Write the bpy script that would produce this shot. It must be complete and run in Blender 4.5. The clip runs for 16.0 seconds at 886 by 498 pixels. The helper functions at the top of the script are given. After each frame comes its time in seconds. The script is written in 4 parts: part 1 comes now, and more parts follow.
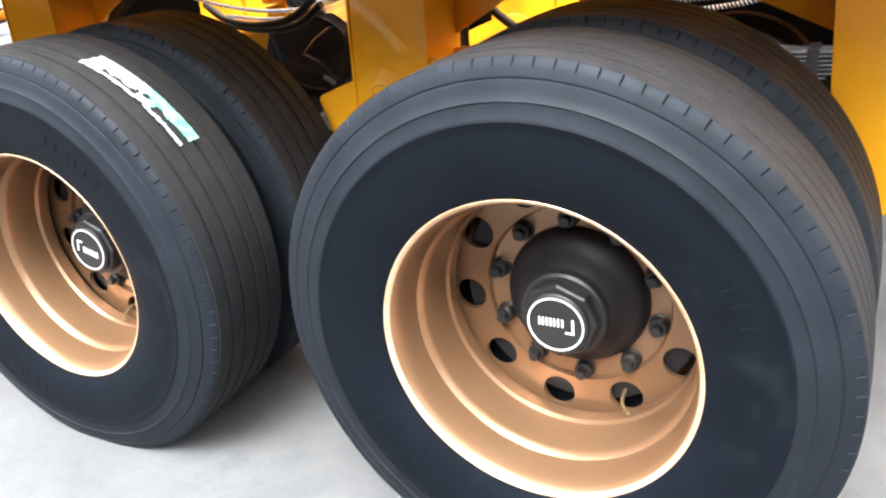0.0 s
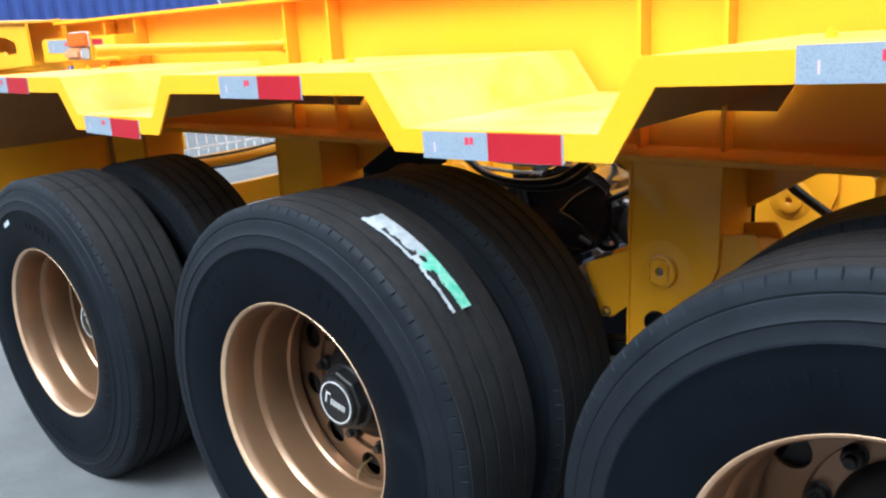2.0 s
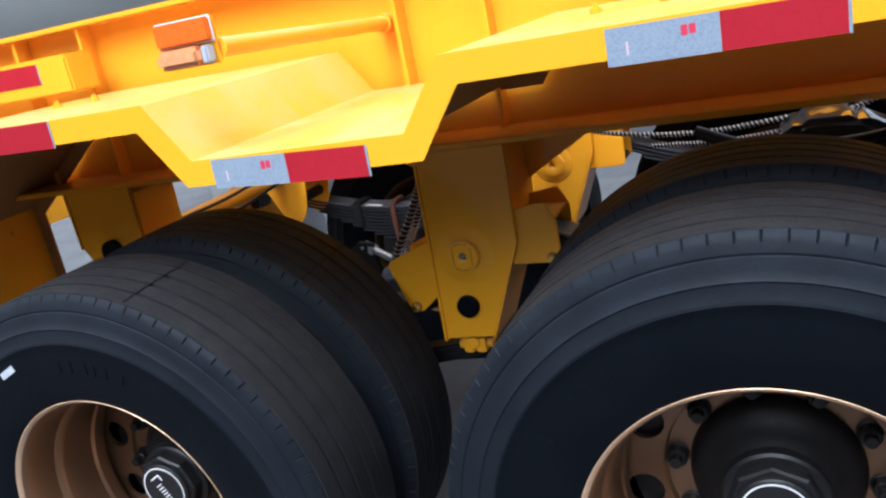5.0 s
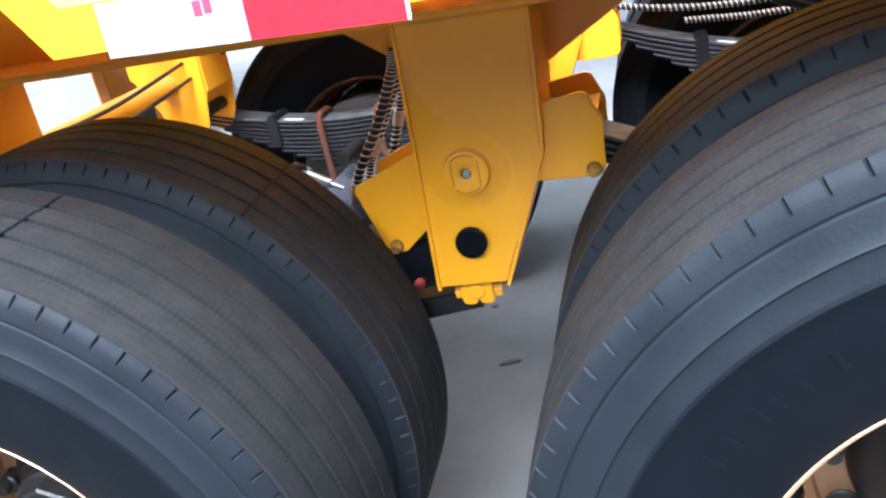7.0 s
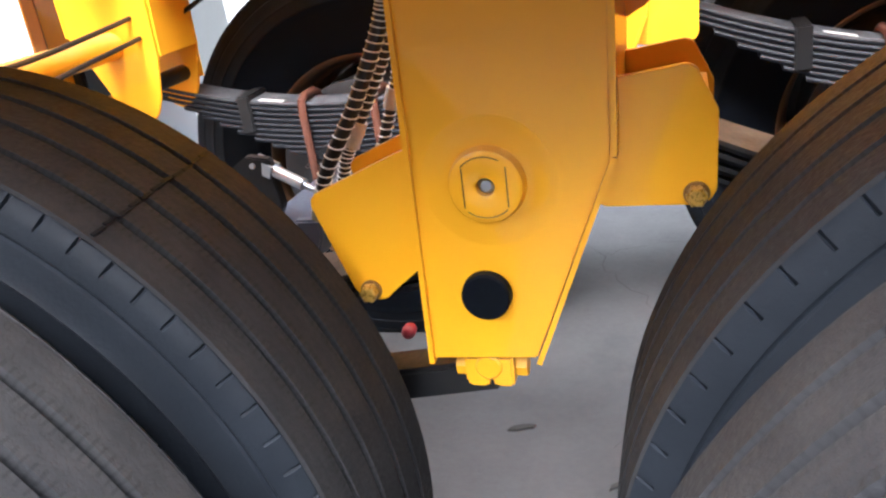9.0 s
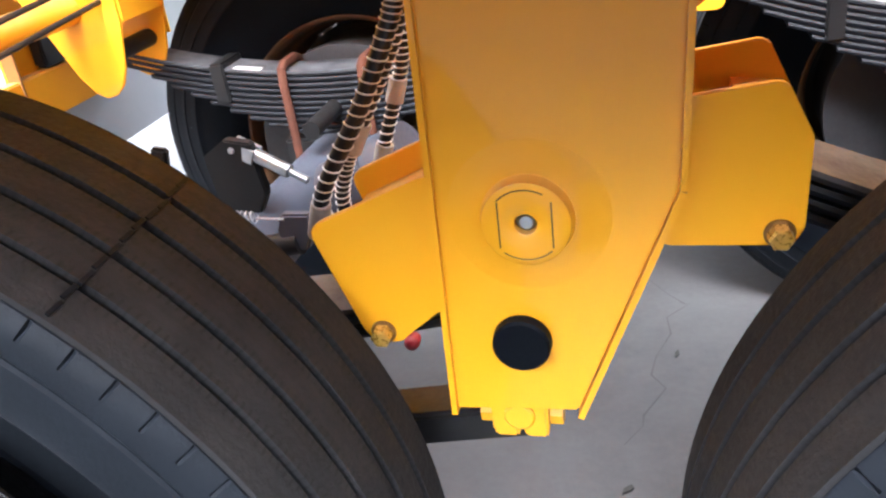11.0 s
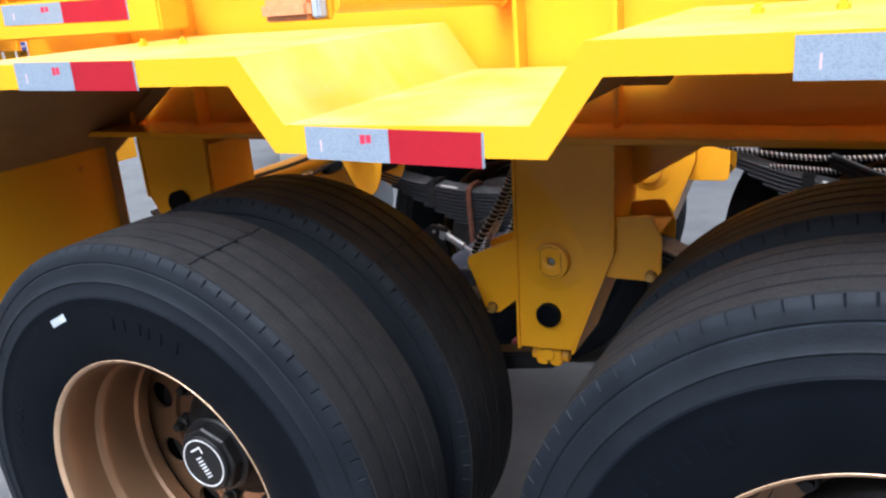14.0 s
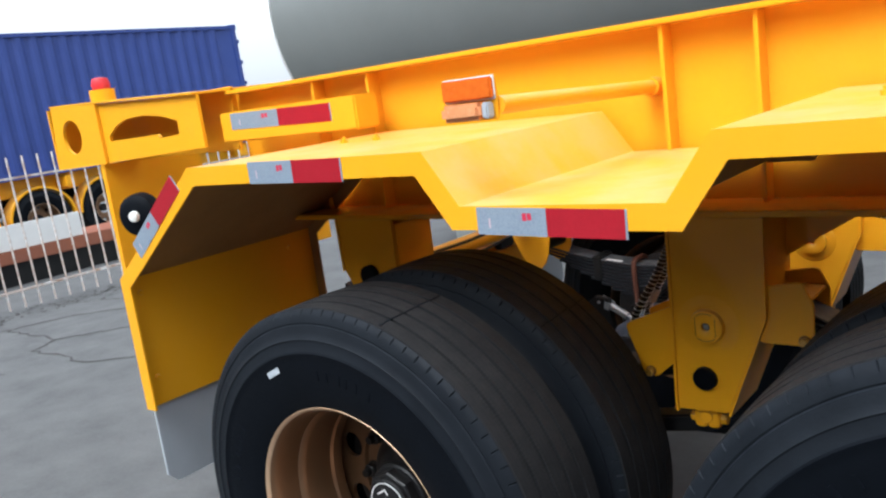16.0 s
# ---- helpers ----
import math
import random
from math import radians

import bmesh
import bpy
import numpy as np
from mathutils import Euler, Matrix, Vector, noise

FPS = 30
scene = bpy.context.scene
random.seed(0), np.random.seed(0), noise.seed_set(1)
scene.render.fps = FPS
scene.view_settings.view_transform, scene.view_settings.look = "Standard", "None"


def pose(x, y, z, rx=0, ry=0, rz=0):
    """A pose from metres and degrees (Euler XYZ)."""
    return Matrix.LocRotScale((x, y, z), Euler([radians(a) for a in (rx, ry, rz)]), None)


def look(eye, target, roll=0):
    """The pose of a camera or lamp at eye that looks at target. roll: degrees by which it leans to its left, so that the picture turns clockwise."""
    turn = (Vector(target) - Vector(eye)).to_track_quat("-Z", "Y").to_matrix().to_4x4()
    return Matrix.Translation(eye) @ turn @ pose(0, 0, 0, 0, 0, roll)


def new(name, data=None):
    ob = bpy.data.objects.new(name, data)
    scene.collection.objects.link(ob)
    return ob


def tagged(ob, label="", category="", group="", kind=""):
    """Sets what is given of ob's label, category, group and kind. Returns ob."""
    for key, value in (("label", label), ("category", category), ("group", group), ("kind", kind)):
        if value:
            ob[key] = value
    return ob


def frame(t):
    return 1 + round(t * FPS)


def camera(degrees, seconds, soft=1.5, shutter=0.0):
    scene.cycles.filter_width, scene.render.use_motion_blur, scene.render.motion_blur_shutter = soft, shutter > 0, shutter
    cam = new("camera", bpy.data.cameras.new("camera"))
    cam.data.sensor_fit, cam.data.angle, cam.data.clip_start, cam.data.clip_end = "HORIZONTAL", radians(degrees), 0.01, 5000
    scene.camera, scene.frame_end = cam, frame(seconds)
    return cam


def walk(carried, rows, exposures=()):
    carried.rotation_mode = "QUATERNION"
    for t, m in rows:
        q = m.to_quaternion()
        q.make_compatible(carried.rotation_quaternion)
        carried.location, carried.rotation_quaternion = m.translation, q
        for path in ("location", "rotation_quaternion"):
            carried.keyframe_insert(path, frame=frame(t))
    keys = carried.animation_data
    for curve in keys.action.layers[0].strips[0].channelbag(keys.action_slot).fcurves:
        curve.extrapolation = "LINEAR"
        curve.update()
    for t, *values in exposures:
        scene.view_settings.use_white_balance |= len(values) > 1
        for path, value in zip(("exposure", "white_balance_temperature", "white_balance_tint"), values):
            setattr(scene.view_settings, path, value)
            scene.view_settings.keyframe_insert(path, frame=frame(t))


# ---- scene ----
cam = camera(56.5, 16.0, soft=2.3)
PATH = [
    (0, (1.821, -1.295, 1.31), (0.913, 0.294, 0.503), -5.9),
    (0.5, (1.859, -1.367, 1.362), (0.872, 0.225, 0.66), -4.5),
    (1, (1.837, -1.367, 1.383), (0.767, 0.22, 0.806), -3.8),
    (1.5, (1.726, -1.322, 1.387), (0.554, 0.213, 0.866), -3.7),
    (2, (1.543, -1.251, 1.384), (0.247, 0.195, 0.903), -4.8),
    (2.5, (1.283, -1.251, 1.397), (-0.005, 0.212, 0.948), -5.9),
    (3, (1.063, -1.278, 1.411), (-0.197, 0.215, 0.98), -6.2),
    (3.5, (0.862, -1.271, 1.419), (-0.395, 0.223, 0.987), -6.7),
    (3.7, (0.756, -1.275, 1.435), (-0.483, 0.228, 0.985), -7.7),
    (5.8, (-0.168, -1.137, 1.403), (-0.742, 0.675, 0.783), -13.5),
    (6, (-0.212, -1.083, 1.381), (-0.769, 0.726, 0.736), -13.4),
    (6.5, (-0.289, -0.948, 1.343), (-0.844, 0.838, 0.633), -13.0),
    (7, (-0.311, -0.812, 1.293), (-0.876, 0.945, 0.522), -13.1),
    (7.5, (-0.334, -0.7, 1.234), (-0.872, 1.063, 0.459), -11.8),
    (8, (-0.393, -0.541, 1.185), (-0.881, 1.245, 0.428), -9.8),
    (8.5, (-0.423, -0.444, 1.153), (-0.93, 1.344, 0.415), -9.1),
    (9, (-0.449, -0.32, 1.136), (-1.031, 1.437, 0.378), -9.4),
    (9.5, (-0.468, -0.245, 1.151), (-1.069, 1.481, 0.34), -10.0),
    (10, (-0.521, -0.176, 1.171), (-1.066, 1.533, 0.287), -9.8),
    (10.2, (-0.541, -0.152, 1.172), (-1.06, 1.553, 0.265), -9.5),
    (12.3, (-0.472, -0.382, 1.249), (-1.068, 1.352, 0.449), -7.7),
    (12.5, (-0.432, -0.48, 1.284), (-1.068, 1.256, 0.52), -7.4),
    (13, (-0.336, -0.749, 1.361), (-1.013, 1.01, 0.692), -7.4),
    (13.5, (-0.219, -0.969, 1.424), (-0.974, 0.774, 0.797), -6.5),
    (14, (-0.038, -1.132, 1.434), (-0.958, 0.546, 0.854), -6.2),
    (14.5, (0.072, -1.212, 1.453), (-0.936, 0.43, 0.915), -7.4),
    (15, (0.099, -1.265, 1.46), (-0.985, 0.356, 1.014), -8.5),
    (15.5, (0.098, -1.29, 1.465), (-1.085, 0.278, 1.084), -8.7),
    (16, (0.099, -1.297, 1.463), (-1.177, 0.204, 1.119), -9.1),
]
EXPOSURES = [(0, 1.52, 6200, 8), (0.5, 1.46, 6000, 8), (1, 0.70, 5700, 3), (1.5, 0.20, 5500, 2), (2.5, 0.0, 5450, 2), (3.5, -0.22, 5400, 5), (5.8, -0.28, 5450, 17), (6, -0.08, 5450, 19), (6.5, 0.72, 5400, 9), (7, 1.42, 5450, 6), (9, 1.80, 5900, 12), (10.2, 1.95, 6000, 14), (12.3, 2.02, 5500, 6), (12.5, 1.77, 5500, 6), (13, 0.25, 5500, 7), (13.5, 0.10, 5600, 10), (14.5, 0.0, 5600, 9), (15, 0.04, 5600, 0), (15.5, -0.18, 5750, 4), (16, -0.50, 5850, 6)]
walk(cam, [(t, look(eye, target, roll)) for t, eye, target, roll in PATH], EXPOSURES)

# ---- sky and sun: bright, hazy daylight ----
SUN_DIR = Vector((0.06, -0.64, 0.92)).normalized()
world = bpy.data.worlds.new("sky")
scene.world = world
world.use_nodes = True
wn = world.node_tree.nodes
sky = wn.new("ShaderNodeTexSky")
sky.sky_type = "NISHITA"
sky.sun_disc = False
sky.sun_elevation = math.asin(SUN_DIR.z)
sky.sun_rotation = math.atan2(SUN_DIR.x, SUN_DIR.y)
sky.air_density = 0.7
sky.dust_density = 7.0
sky.ozone_density = 0.6
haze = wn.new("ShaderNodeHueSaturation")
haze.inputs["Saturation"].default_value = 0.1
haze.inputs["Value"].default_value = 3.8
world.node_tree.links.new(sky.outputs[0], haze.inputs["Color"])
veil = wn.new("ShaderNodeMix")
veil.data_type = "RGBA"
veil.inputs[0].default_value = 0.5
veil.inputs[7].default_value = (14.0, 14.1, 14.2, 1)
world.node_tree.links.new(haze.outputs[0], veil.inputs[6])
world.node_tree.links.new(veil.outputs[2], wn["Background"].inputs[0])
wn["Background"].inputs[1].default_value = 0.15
sun_data = bpy.data.lights.new("sun", "SUN")
sun_data.energy = 2.3
sun_data.angle = radians(28)
sun_data.color = (1.0, 0.95, 0.87)
sun = new("sun", sun_data)
sun.matrix_world = look(SUN_DIR * 30, (0, 0, 0))


# ---- materials ----
def material(name, base, rough=0.5, metal=0.0, second=None, scale=8.0, fine=120.0, bump=0.15, spread=0.5, coat=0.0, dust_sheen=None, dust_sheen_amount=0.0, specular=0.5, uneven=0.08, ribs=0.0, coat_rough=0.11, specks=None):
    """A painted or natural surface: two colours mixed by a broad noise, a fine grain in roughness and relief, and dust,
    with some painted sky sheen, on faces that look up.
    """
    m = bpy.data.materials.new(name)
    m.use_nodes = True
    nt = m.node_tree
    n, l = nt.nodes, nt.links
    b = n["Principled BSDF"]
    co = n.new("ShaderNodeTexCoord").outputs["Object"]

    def noise_tex(sc, detail=6.0, rough_=0.6):
        t = n.new("ShaderNodeTexNoise")
        t.inputs["Scale"].default_value = sc
        t.inputs["Detail"].default_value = detail
        t.inputs["Roughness"].default_value = rough_
        l.new(co, t.inputs["Vector"])
        return t.outputs[0]

    def ramp(v, lo, hi, a, c):
        r = n.new("ShaderNodeMapRange")
        r.inputs[1].default_value, r.inputs[2].default_value = lo, hi
        r.inputs[3].default_value, r.inputs[4].default_value = a, c
        l.new(v, r.inputs[0])
        return r.outputs[0]

    def mix(f, a, c):
        x = n.new("ShaderNodeMix")
        x.data_type = "RGBA"
        if isinstance(f, float):
            x.inputs[0].default_value = f
        else:
            l.new(f, x.inputs[0])
        for k, v in ((6, a), (7, c)):
            if isinstance(v, tuple):
                x.inputs[k].default_value = (*v, 1)
            else:
                l.new(v, x.inputs[k])
        return x.outputs[2]

    broad, grain = noise_tex(scale), noise_tex(fine, 4.0)
    col = base
    if second:
        col = mix(ramp(broad, 0.5 - spread / 2, 0.5 + spread / 2, 0.0, 1.0), base, second)
    if dust_sheen:
        g = n.new("ShaderNodeNewGeometry")
        sep = n.new("ShaderNodeSeparateXYZ")
        l.new(g.outputs["Normal"], sep.inputs[0])
        up = ramp(sep.outputs[2], 0.0, 1.0, 0.05, 1.0)
        patch = ramp(noise_tex(scale * 2.3), 0.35, 0.65, 0.2, 1.0)
        mul = n.new("ShaderNodeMath")
        mul.operation = "MULTIPLY"
        l.new(up, mul.inputs[0])
        l.new(patch, mul.inputs[1])
        mul2 = n.new("ShaderNodeMath")
        mul2.operation = "MULTIPLY"
        mul2.inputs[1].default_value = dust_sheen_amount
        l.new(mul.outputs[0], mul2.inputs[0])
        col = mix(mul2.outputs[0], col, dust_sheen)
    if specks:
        v = n.new("ShaderNodeTexVoronoi")
        v.inputs["Scale"].default_value = 17.0
        l.new(co, v.inputs["Vector"])
        spot = ramp(v.outputs["Distance"], 0.02, 0.06, 1.0, 0.0)
        few = ramp(noise_tex(9.0, 2.0), 0.56, 0.62, 0.0, 0.8)
        both = n.new("ShaderNodeMath")
        both.operation = "MULTIPLY"
        l.new(spot, both.inputs[0])
        l.new(few, both.inputs[1])
        col = mix(both.outputs[0], col, specks)
        scuff = ramp(noise_tex(3.2, 8.0, 0.75), 0.58, 0.75, 0.0, 0.22)
        col = mix(scuff, col, tuple(0.28 * c for c in specks))
    lines = None
    if ribs:
        w = n.new("ShaderNodeTexWave")
        w.bands_direction = "Y"
        w.inputs["Scale"].default_value = ribs
        w.inputs["Distortion"].default_value = 0.7
        w.inputs["Detail"].default_value = 2.0
        w.inputs["Detail Scale"].default_value = 6.0
        l.new(co, w.inputs["Vector"])
        lines = ramp(w.outputs[1], 0.15, 0.5, 0.0, 1.0)
        col = mix(ramp(lines, 0.0, 1.0, 0.1, 0.0), col, (0.003, 0.003, 0.0035))
    if isinstance(col, tuple):
        b.inputs["Base Color"].default_value = (*col, 1)
    else:
        l.new(col, b.inputs["Base Color"])
    l.new(ramp(grain, 0.3, 0.7, max(0.03, rough - uneven), min(1.0, rough + uneven)), b.inputs["Roughness"])
    b.inputs["Metallic"].default_value = metal
    b.inputs["Specular IOR Level"].default_value = specular
    b.inputs["Coat Weight"].default_value = coat
    b.inputs["Coat Roughness"].default_value = coat_rough
    bp = n.new("ShaderNodeBump")
    bp.inputs["Strength"].default_value = bump
    bp.inputs["Distance"].default_value = 0.002
    l.new(grain, bp.inputs["Height"])
    l.new(bp.outputs[0], b.inputs["Normal"])
    return m


def sipes(m, grooves, near, count):
    """Short dark cuts across the ribs of a tread, on both sides of each groove."""
    nt = m.node_tree
    n, l = nt.nodes, nt.links

    def calc(op, a, c=0.0):
        x = n.new("ShaderNodeMath")
        x.operation = op
        for k, v in ((0, a), (1, c)):
            if isinstance(v, (int, float)):
                x.inputs[k].default_value = v
            else:
                l.new(v, x.inputs[k])
        return x.outputs[0]
    sep = n.new("ShaderNodeSeparateXYZ")
    l.new(n.new("ShaderNodeTexCoord").outputs["Object"], sep.inputs[0])
    side = calc("ABSOLUTE", sep.outputs[1])
    gap = calc("MINIMUM", *[calc("ABSOLUTE", calc("SUBTRACT", side, g)) for g in grooves])
    wobble = n.new("ShaderNodeTexNoise")
    wobble.inputs["Scale"].default_value = 90.0
    l.new(n.new("ShaderNodeTexCoord").outputs["Object"], wobble.inputs["Vector"])
    turn = calc("ADD", calc("MULTIPLY", calc("ARCTAN2", sep.outputs[2], sep.outputs[0]), count), calc("MULTIPLY", wobble.outputs[0], 3.0))
    cut = calc("GREATER_THAN", calc("SINE", turn), 0.55)
    mask = calc("MULTIPLY", calc("MULTIPLY", cut, calc("LESS_THAN", calc("ADD", gap, calc("MULTIPLY", wobble.outputs[0], 0.008)), near + 0.004)), 0.28)
    b = n["Principled BSDF"]
    old = b.inputs["Base Color"].links[0].from_socket
    x = n.new("ShaderNodeMix")
    x.data_type = "RGBA"
    l.new(mask, x.inputs[0])
    l.new(old, x.inputs[6])
    x.inputs[7].default_value = (0.002, 0.002, 0.0025, 1)
    l.new(x.outputs[2], b.inputs["Base Color"])


# pale tint on top faces is dust plus painted sky sheen
YELLOW = material("yellow_paint", (0.87, 0.402, 0.008), 0.38, second=(0.84, 0.382, 0.007), scale=3, fine=40, bump=0.006, spread=0.8, coat=0.30, dust_sheen=(0.64, 0.455, 0.225), dust_sheen_amount=0.72, specular=0.12, uneven=0.02, coat_rough=0.05)
WORN_YELLOW = material("worn_yellow_bolt", (0.62, 0.38, 0.07), 0.28, 0.5, second=(0.50, 0.29, 0.06), scale=25, fine=200, bump=0.03, coat=0.5, uneven=0.03)
WASHER = material("brown_stained_washer", (0.26, 0.14, 0.045), 0.4, 0.4, second=(0.16, 0.08, 0.03), scale=60, fine=200, bump=0.05)
# brown for yellow paint in deep shade: the shade is in the colour
SHADE_BROWN = material("brown_undercoat", (0.36, 0.180, 0.055), 0.7, second=(0.27, 0.135, 0.044), scale=7, fine=120, bump=0.2, specular=0.2)
# bluish tint on upward rubber paints in the sky it reflects
RUBBER = material("tyre_rubber", (0.0019, 0.0029, 0.0048), 0.54, second=(0.0031, 0.0043, 0.0069), scale=9, fine=220, bump=0.25, dust_sheen=(0.050, 0.065, 0.090), dust_sheen_amount=0.13, specular=0.08, specks=(0.10, 0.115, 0.135))
# dusty shoulder, also painted paler and bluer for its sky sheen
SHOULDER = material("shoulder_rubber", (0.0058, 0.0074, 0.0102), 0.54, second=(0.0100, 0.0122, 0.0160), scale=7, fine=200, bump=0.3, dust_sheen=(0.070, 0.085, 0.112), dust_sheen_amount=0.16, specular=0.1, specks=(0.07, 0.08, 0.095))
TREAD = material("tread_rubber", (0.0138, 0.0142, 0.0160), 0.60, second=(0.0225, 0.0224, 0.0238), scale=14, fine=160, bump=0.6, dust_sheen=(0.115, 0.106, 0.100), dust_sheen_amount=0.13, specular=0.1, ribs=23.0)
sipes(TREAD, (0.0245, 0.070), 0.012, 400.0)
BRONZE = material("bronze_rim_paint", (0.235, 0.130, 0.068), 0.32, 0.6, second=(0.200, 0.110, 0.057), scale=4, fine=300, bump=0.004, coat=0.25, dust_sheen=(0.30, 0.21, 0.145), dust_sheen_amount=0.12, uneven=0.02)
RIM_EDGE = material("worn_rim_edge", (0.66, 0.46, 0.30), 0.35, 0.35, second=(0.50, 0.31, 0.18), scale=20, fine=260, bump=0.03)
BLACK = material("black_paint", (0.007, 0.007, 0.0085), 0.42, second=(0.013, 0.013, 0.013), scale=12, fine=140, bump=0.2, dust_sheen=(0.09, 0.08, 0.07), dust_sheen_amount=0.09, specular=0.35)
# top leaf: dust, and the light on it, put into a paler colour
STEEL_TOP = material("dusty_spring_leaf", (0.012, 0.0135, 0.0175), 0.6, second=(0.018, 0.020, 0.025), scale=6, fine=160, bump=0.2, dust_sheen=(0.24, 0.245, 0.26), dust_sheen_amount=0.5, specular=0.3)
DRUM = material("grey_brake_drum", (0.022, 0.023, 0.027), 0.6, second=(0.014, 0.0145, 0.017), scale=12, fine=120, bump=0.2, dust_sheen=(0.12, 0.115, 0.11), dust_sheen_amount=0.15)
AXLE_PAINT = material("grey_axle_paint", (0.075, 0.088, 0.120), 0.4, second=(0.055, 0.064, 0.085), scale=9, fine=120, bump=0.1, dust_sheen=(0.14, 0.14, 0.14), dust_sheen_amount=0.15)
STEEL = material("spring_steel", (0.006, 0.0072, 0.0110), 0.5, 0.1, second=(0.010, 0.0115, 0.016), scale=18, fine=160, bump=0.15, dust_sheen=(0.06, 0.07, 0.09), dust_sheen_amount=0.12, specular=0.3)
RUST = material("rusty_steel", (0.075, 0.023, 0.012), 0.75, second=(0.11, 0.036, 0.018), scale=30, fine=200, bump=0.4)
ZINC = material("zinc_plate", (0.40, 0.43, 0.45), 0.35, 0.7, second=(0.28, 0.30, 0.32), scale=40, fine=300, bump=0.1)
ALU = material("dull_grey_casting", (0.17, 0.175, 0.185), 0.5, 0.2, second=(0.12, 0.122, 0.13), scale=14, fine=160, bump=0.15, dust_sheen=(0.22, 0.21, 0.20), dust_sheen_amount=0.2)
BRASS = material("dull_brass", (0.35, 0.27, 0.13), 0.35, 0.7, second=(0.25, 0.19, 0.10), scale=60)
WHITE_TAPE = material("white_reflective_tape", (0.215, 0.265, 0.330), 0.4, second=(0.185, 0.230, 0.295), scale=20, fine=500, bump=0.2, coat=0.2)
RED_TAPE = material("red_reflective_tape", (0.37, 0.007, 0.018), 0.38, second=(0.32, 0.005, 0.015), scale=20, fine=500, bump=0.15, coat=0.15)
FADED_INK = material("faded_ink", (0.62, 0.42, 0.46), 0.5)
FILM = material("black_film", (0.014, 0.016, 0.020), 0.16, second=(0.022, 0.024, 0.029), scale=6, bump=0.05, coat=1.0)
WIRE = material("coil_wire", (0.78, 0.83, 0.84), 0.5)
HOSE_TAPE = material("dusty_pale_tape", (0.46, 0.45, 0.42), 0.55, second=(0.30, 0.29, 0.27), scale=60, fine=300, bump=0.2)
RED_INK = material("red_ink", (0.55, 0.03, 0.07), 0.5)
WHITE_PAINT = material("white_paint", (0.78, 0.78, 0.77), 0.45, second=(0.7, 0.7, 0.69), scale=6)
PAPER_WHITE = material("white_paper", (0.50, 0.53, 0.57), 0.5, second=(0.34, 0.38, 0.42), scale=40, spread=0.25)
PAPER_GREEN = material("green_paper", (0.12, 0.52, 0.36), 0.5, second=(0.3, 0.62, 0.5), scale=60, spread=0.2)
FLAP = material("grey_plastic_flap", (0.45, 0.48, 0.52), 0.45, second=(0.40, 0.43, 0.47), scale=5)
AMBER = material("amber_lens", (0.75, 0.16, 0.015), 0.2, second=(0.65, 0.12, 0.01), scale=90, coat=0.6)
PALE_AMBER = material("pale_amber_lens", (0.78, 0.36, 0.17), 0.22, second=(0.68, 0.26, 0.10), scale=70, coat=0.6)
RED_PLASTIC = material("red_plastic", (0.6, 0.03, 0.04), 0.4)
# red of the valve cap, darkened so the colour holds its shade
SHADED_RED = material("dark_red_plastic", (0.24, 0.014, 0.022), 0.45)
BLUE = material("blue_container_paint", (0.022, 0.050, 0.235), 0.5, second=(0.034, 0.066, 0.27), scale=2, fine=40)
GREY_TANK = material("grey_tank_paint", (0.165, 0.175, 0.170), 0.42, second=(0.19, 0.20, 0.195), scale=1.5, fine=40, coat=0.2)
CONCRETE = material("concrete", (0.1044, 0.1044, 0.1071), 0.85, second=(0.0675, 0.0684, 0.0711), scale=2.4, fine=55, bump=0.5, spread=0.30, dust_sheen=(0.138, 0.138, 0.139), dust_sheen_amount=0.35, specks=(0.03, 0.03, 0.031))
HAIRLINE = material("hairline_crack", (0.058, 0.057, 0.057), 0.9, second=(0.075, 0.074, 0.074), scale=12)
CRACK = material("crack_dirt", (0.035, 0.034, 0.033), 0.9, second=(0.055, 0.053, 0.05), scale=12)
RUSTY_RED = material("red_oxide_deck", (0.30, 0.10, 0.05), 0.7, second=(0.22, 0.08, 0.05), scale=4)
# dark grey of the added wall that blocks the low sky
BLOCKER_GREY = material("yard_wall", (0.09, 0.09, 0.092), 0.8, second=(0.065, 0.065, 0.067), scale=1)


def honeycomb(m, scale, line):
    """The sealed cells of reflective sheeting: thin lines between small cells."""
    nt = m.node_tree
    n, l = nt.nodes, nt.links
    base = n["Principled BSDF"].inputs["Base Color"]
    old = base.links[0].from_socket
    v = n.new("ShaderNodeTexVoronoi")
    v.feature = "DISTANCE_TO_EDGE"
    v.inputs["Scale"].default_value = scale
    v.inputs["Randomness"].default_value = 0.35
    l.new(n.new("ShaderNodeTexCoord").outputs["Object"], v.inputs["Vector"])
    r = n.new("ShaderNodeMapRange")
    r.inputs[1].default_value, r.inputs[2].default_value = 0.04, 0.12
    r.inputs[3].default_value, r.inputs[4].default_value = 0.22, 0.0
    l.new(v.outputs["Distance"], r.inputs[0])
    x = n.new("ShaderNodeMix")
    x.data_type = "RGBA"
    l.new(r.outputs[0], x.inputs[0])
    l.new(old, x.inputs[6])
    x.inputs[7].default_value = (*line, 1)
    l.new(x.outputs[2], base)


honeycomb(WHITE_TAPE, 300.0, (0.46, 0.52, 0.58))
honeycomb(RED_TAPE, 300.0, (0.47, 0.02, 0.035))


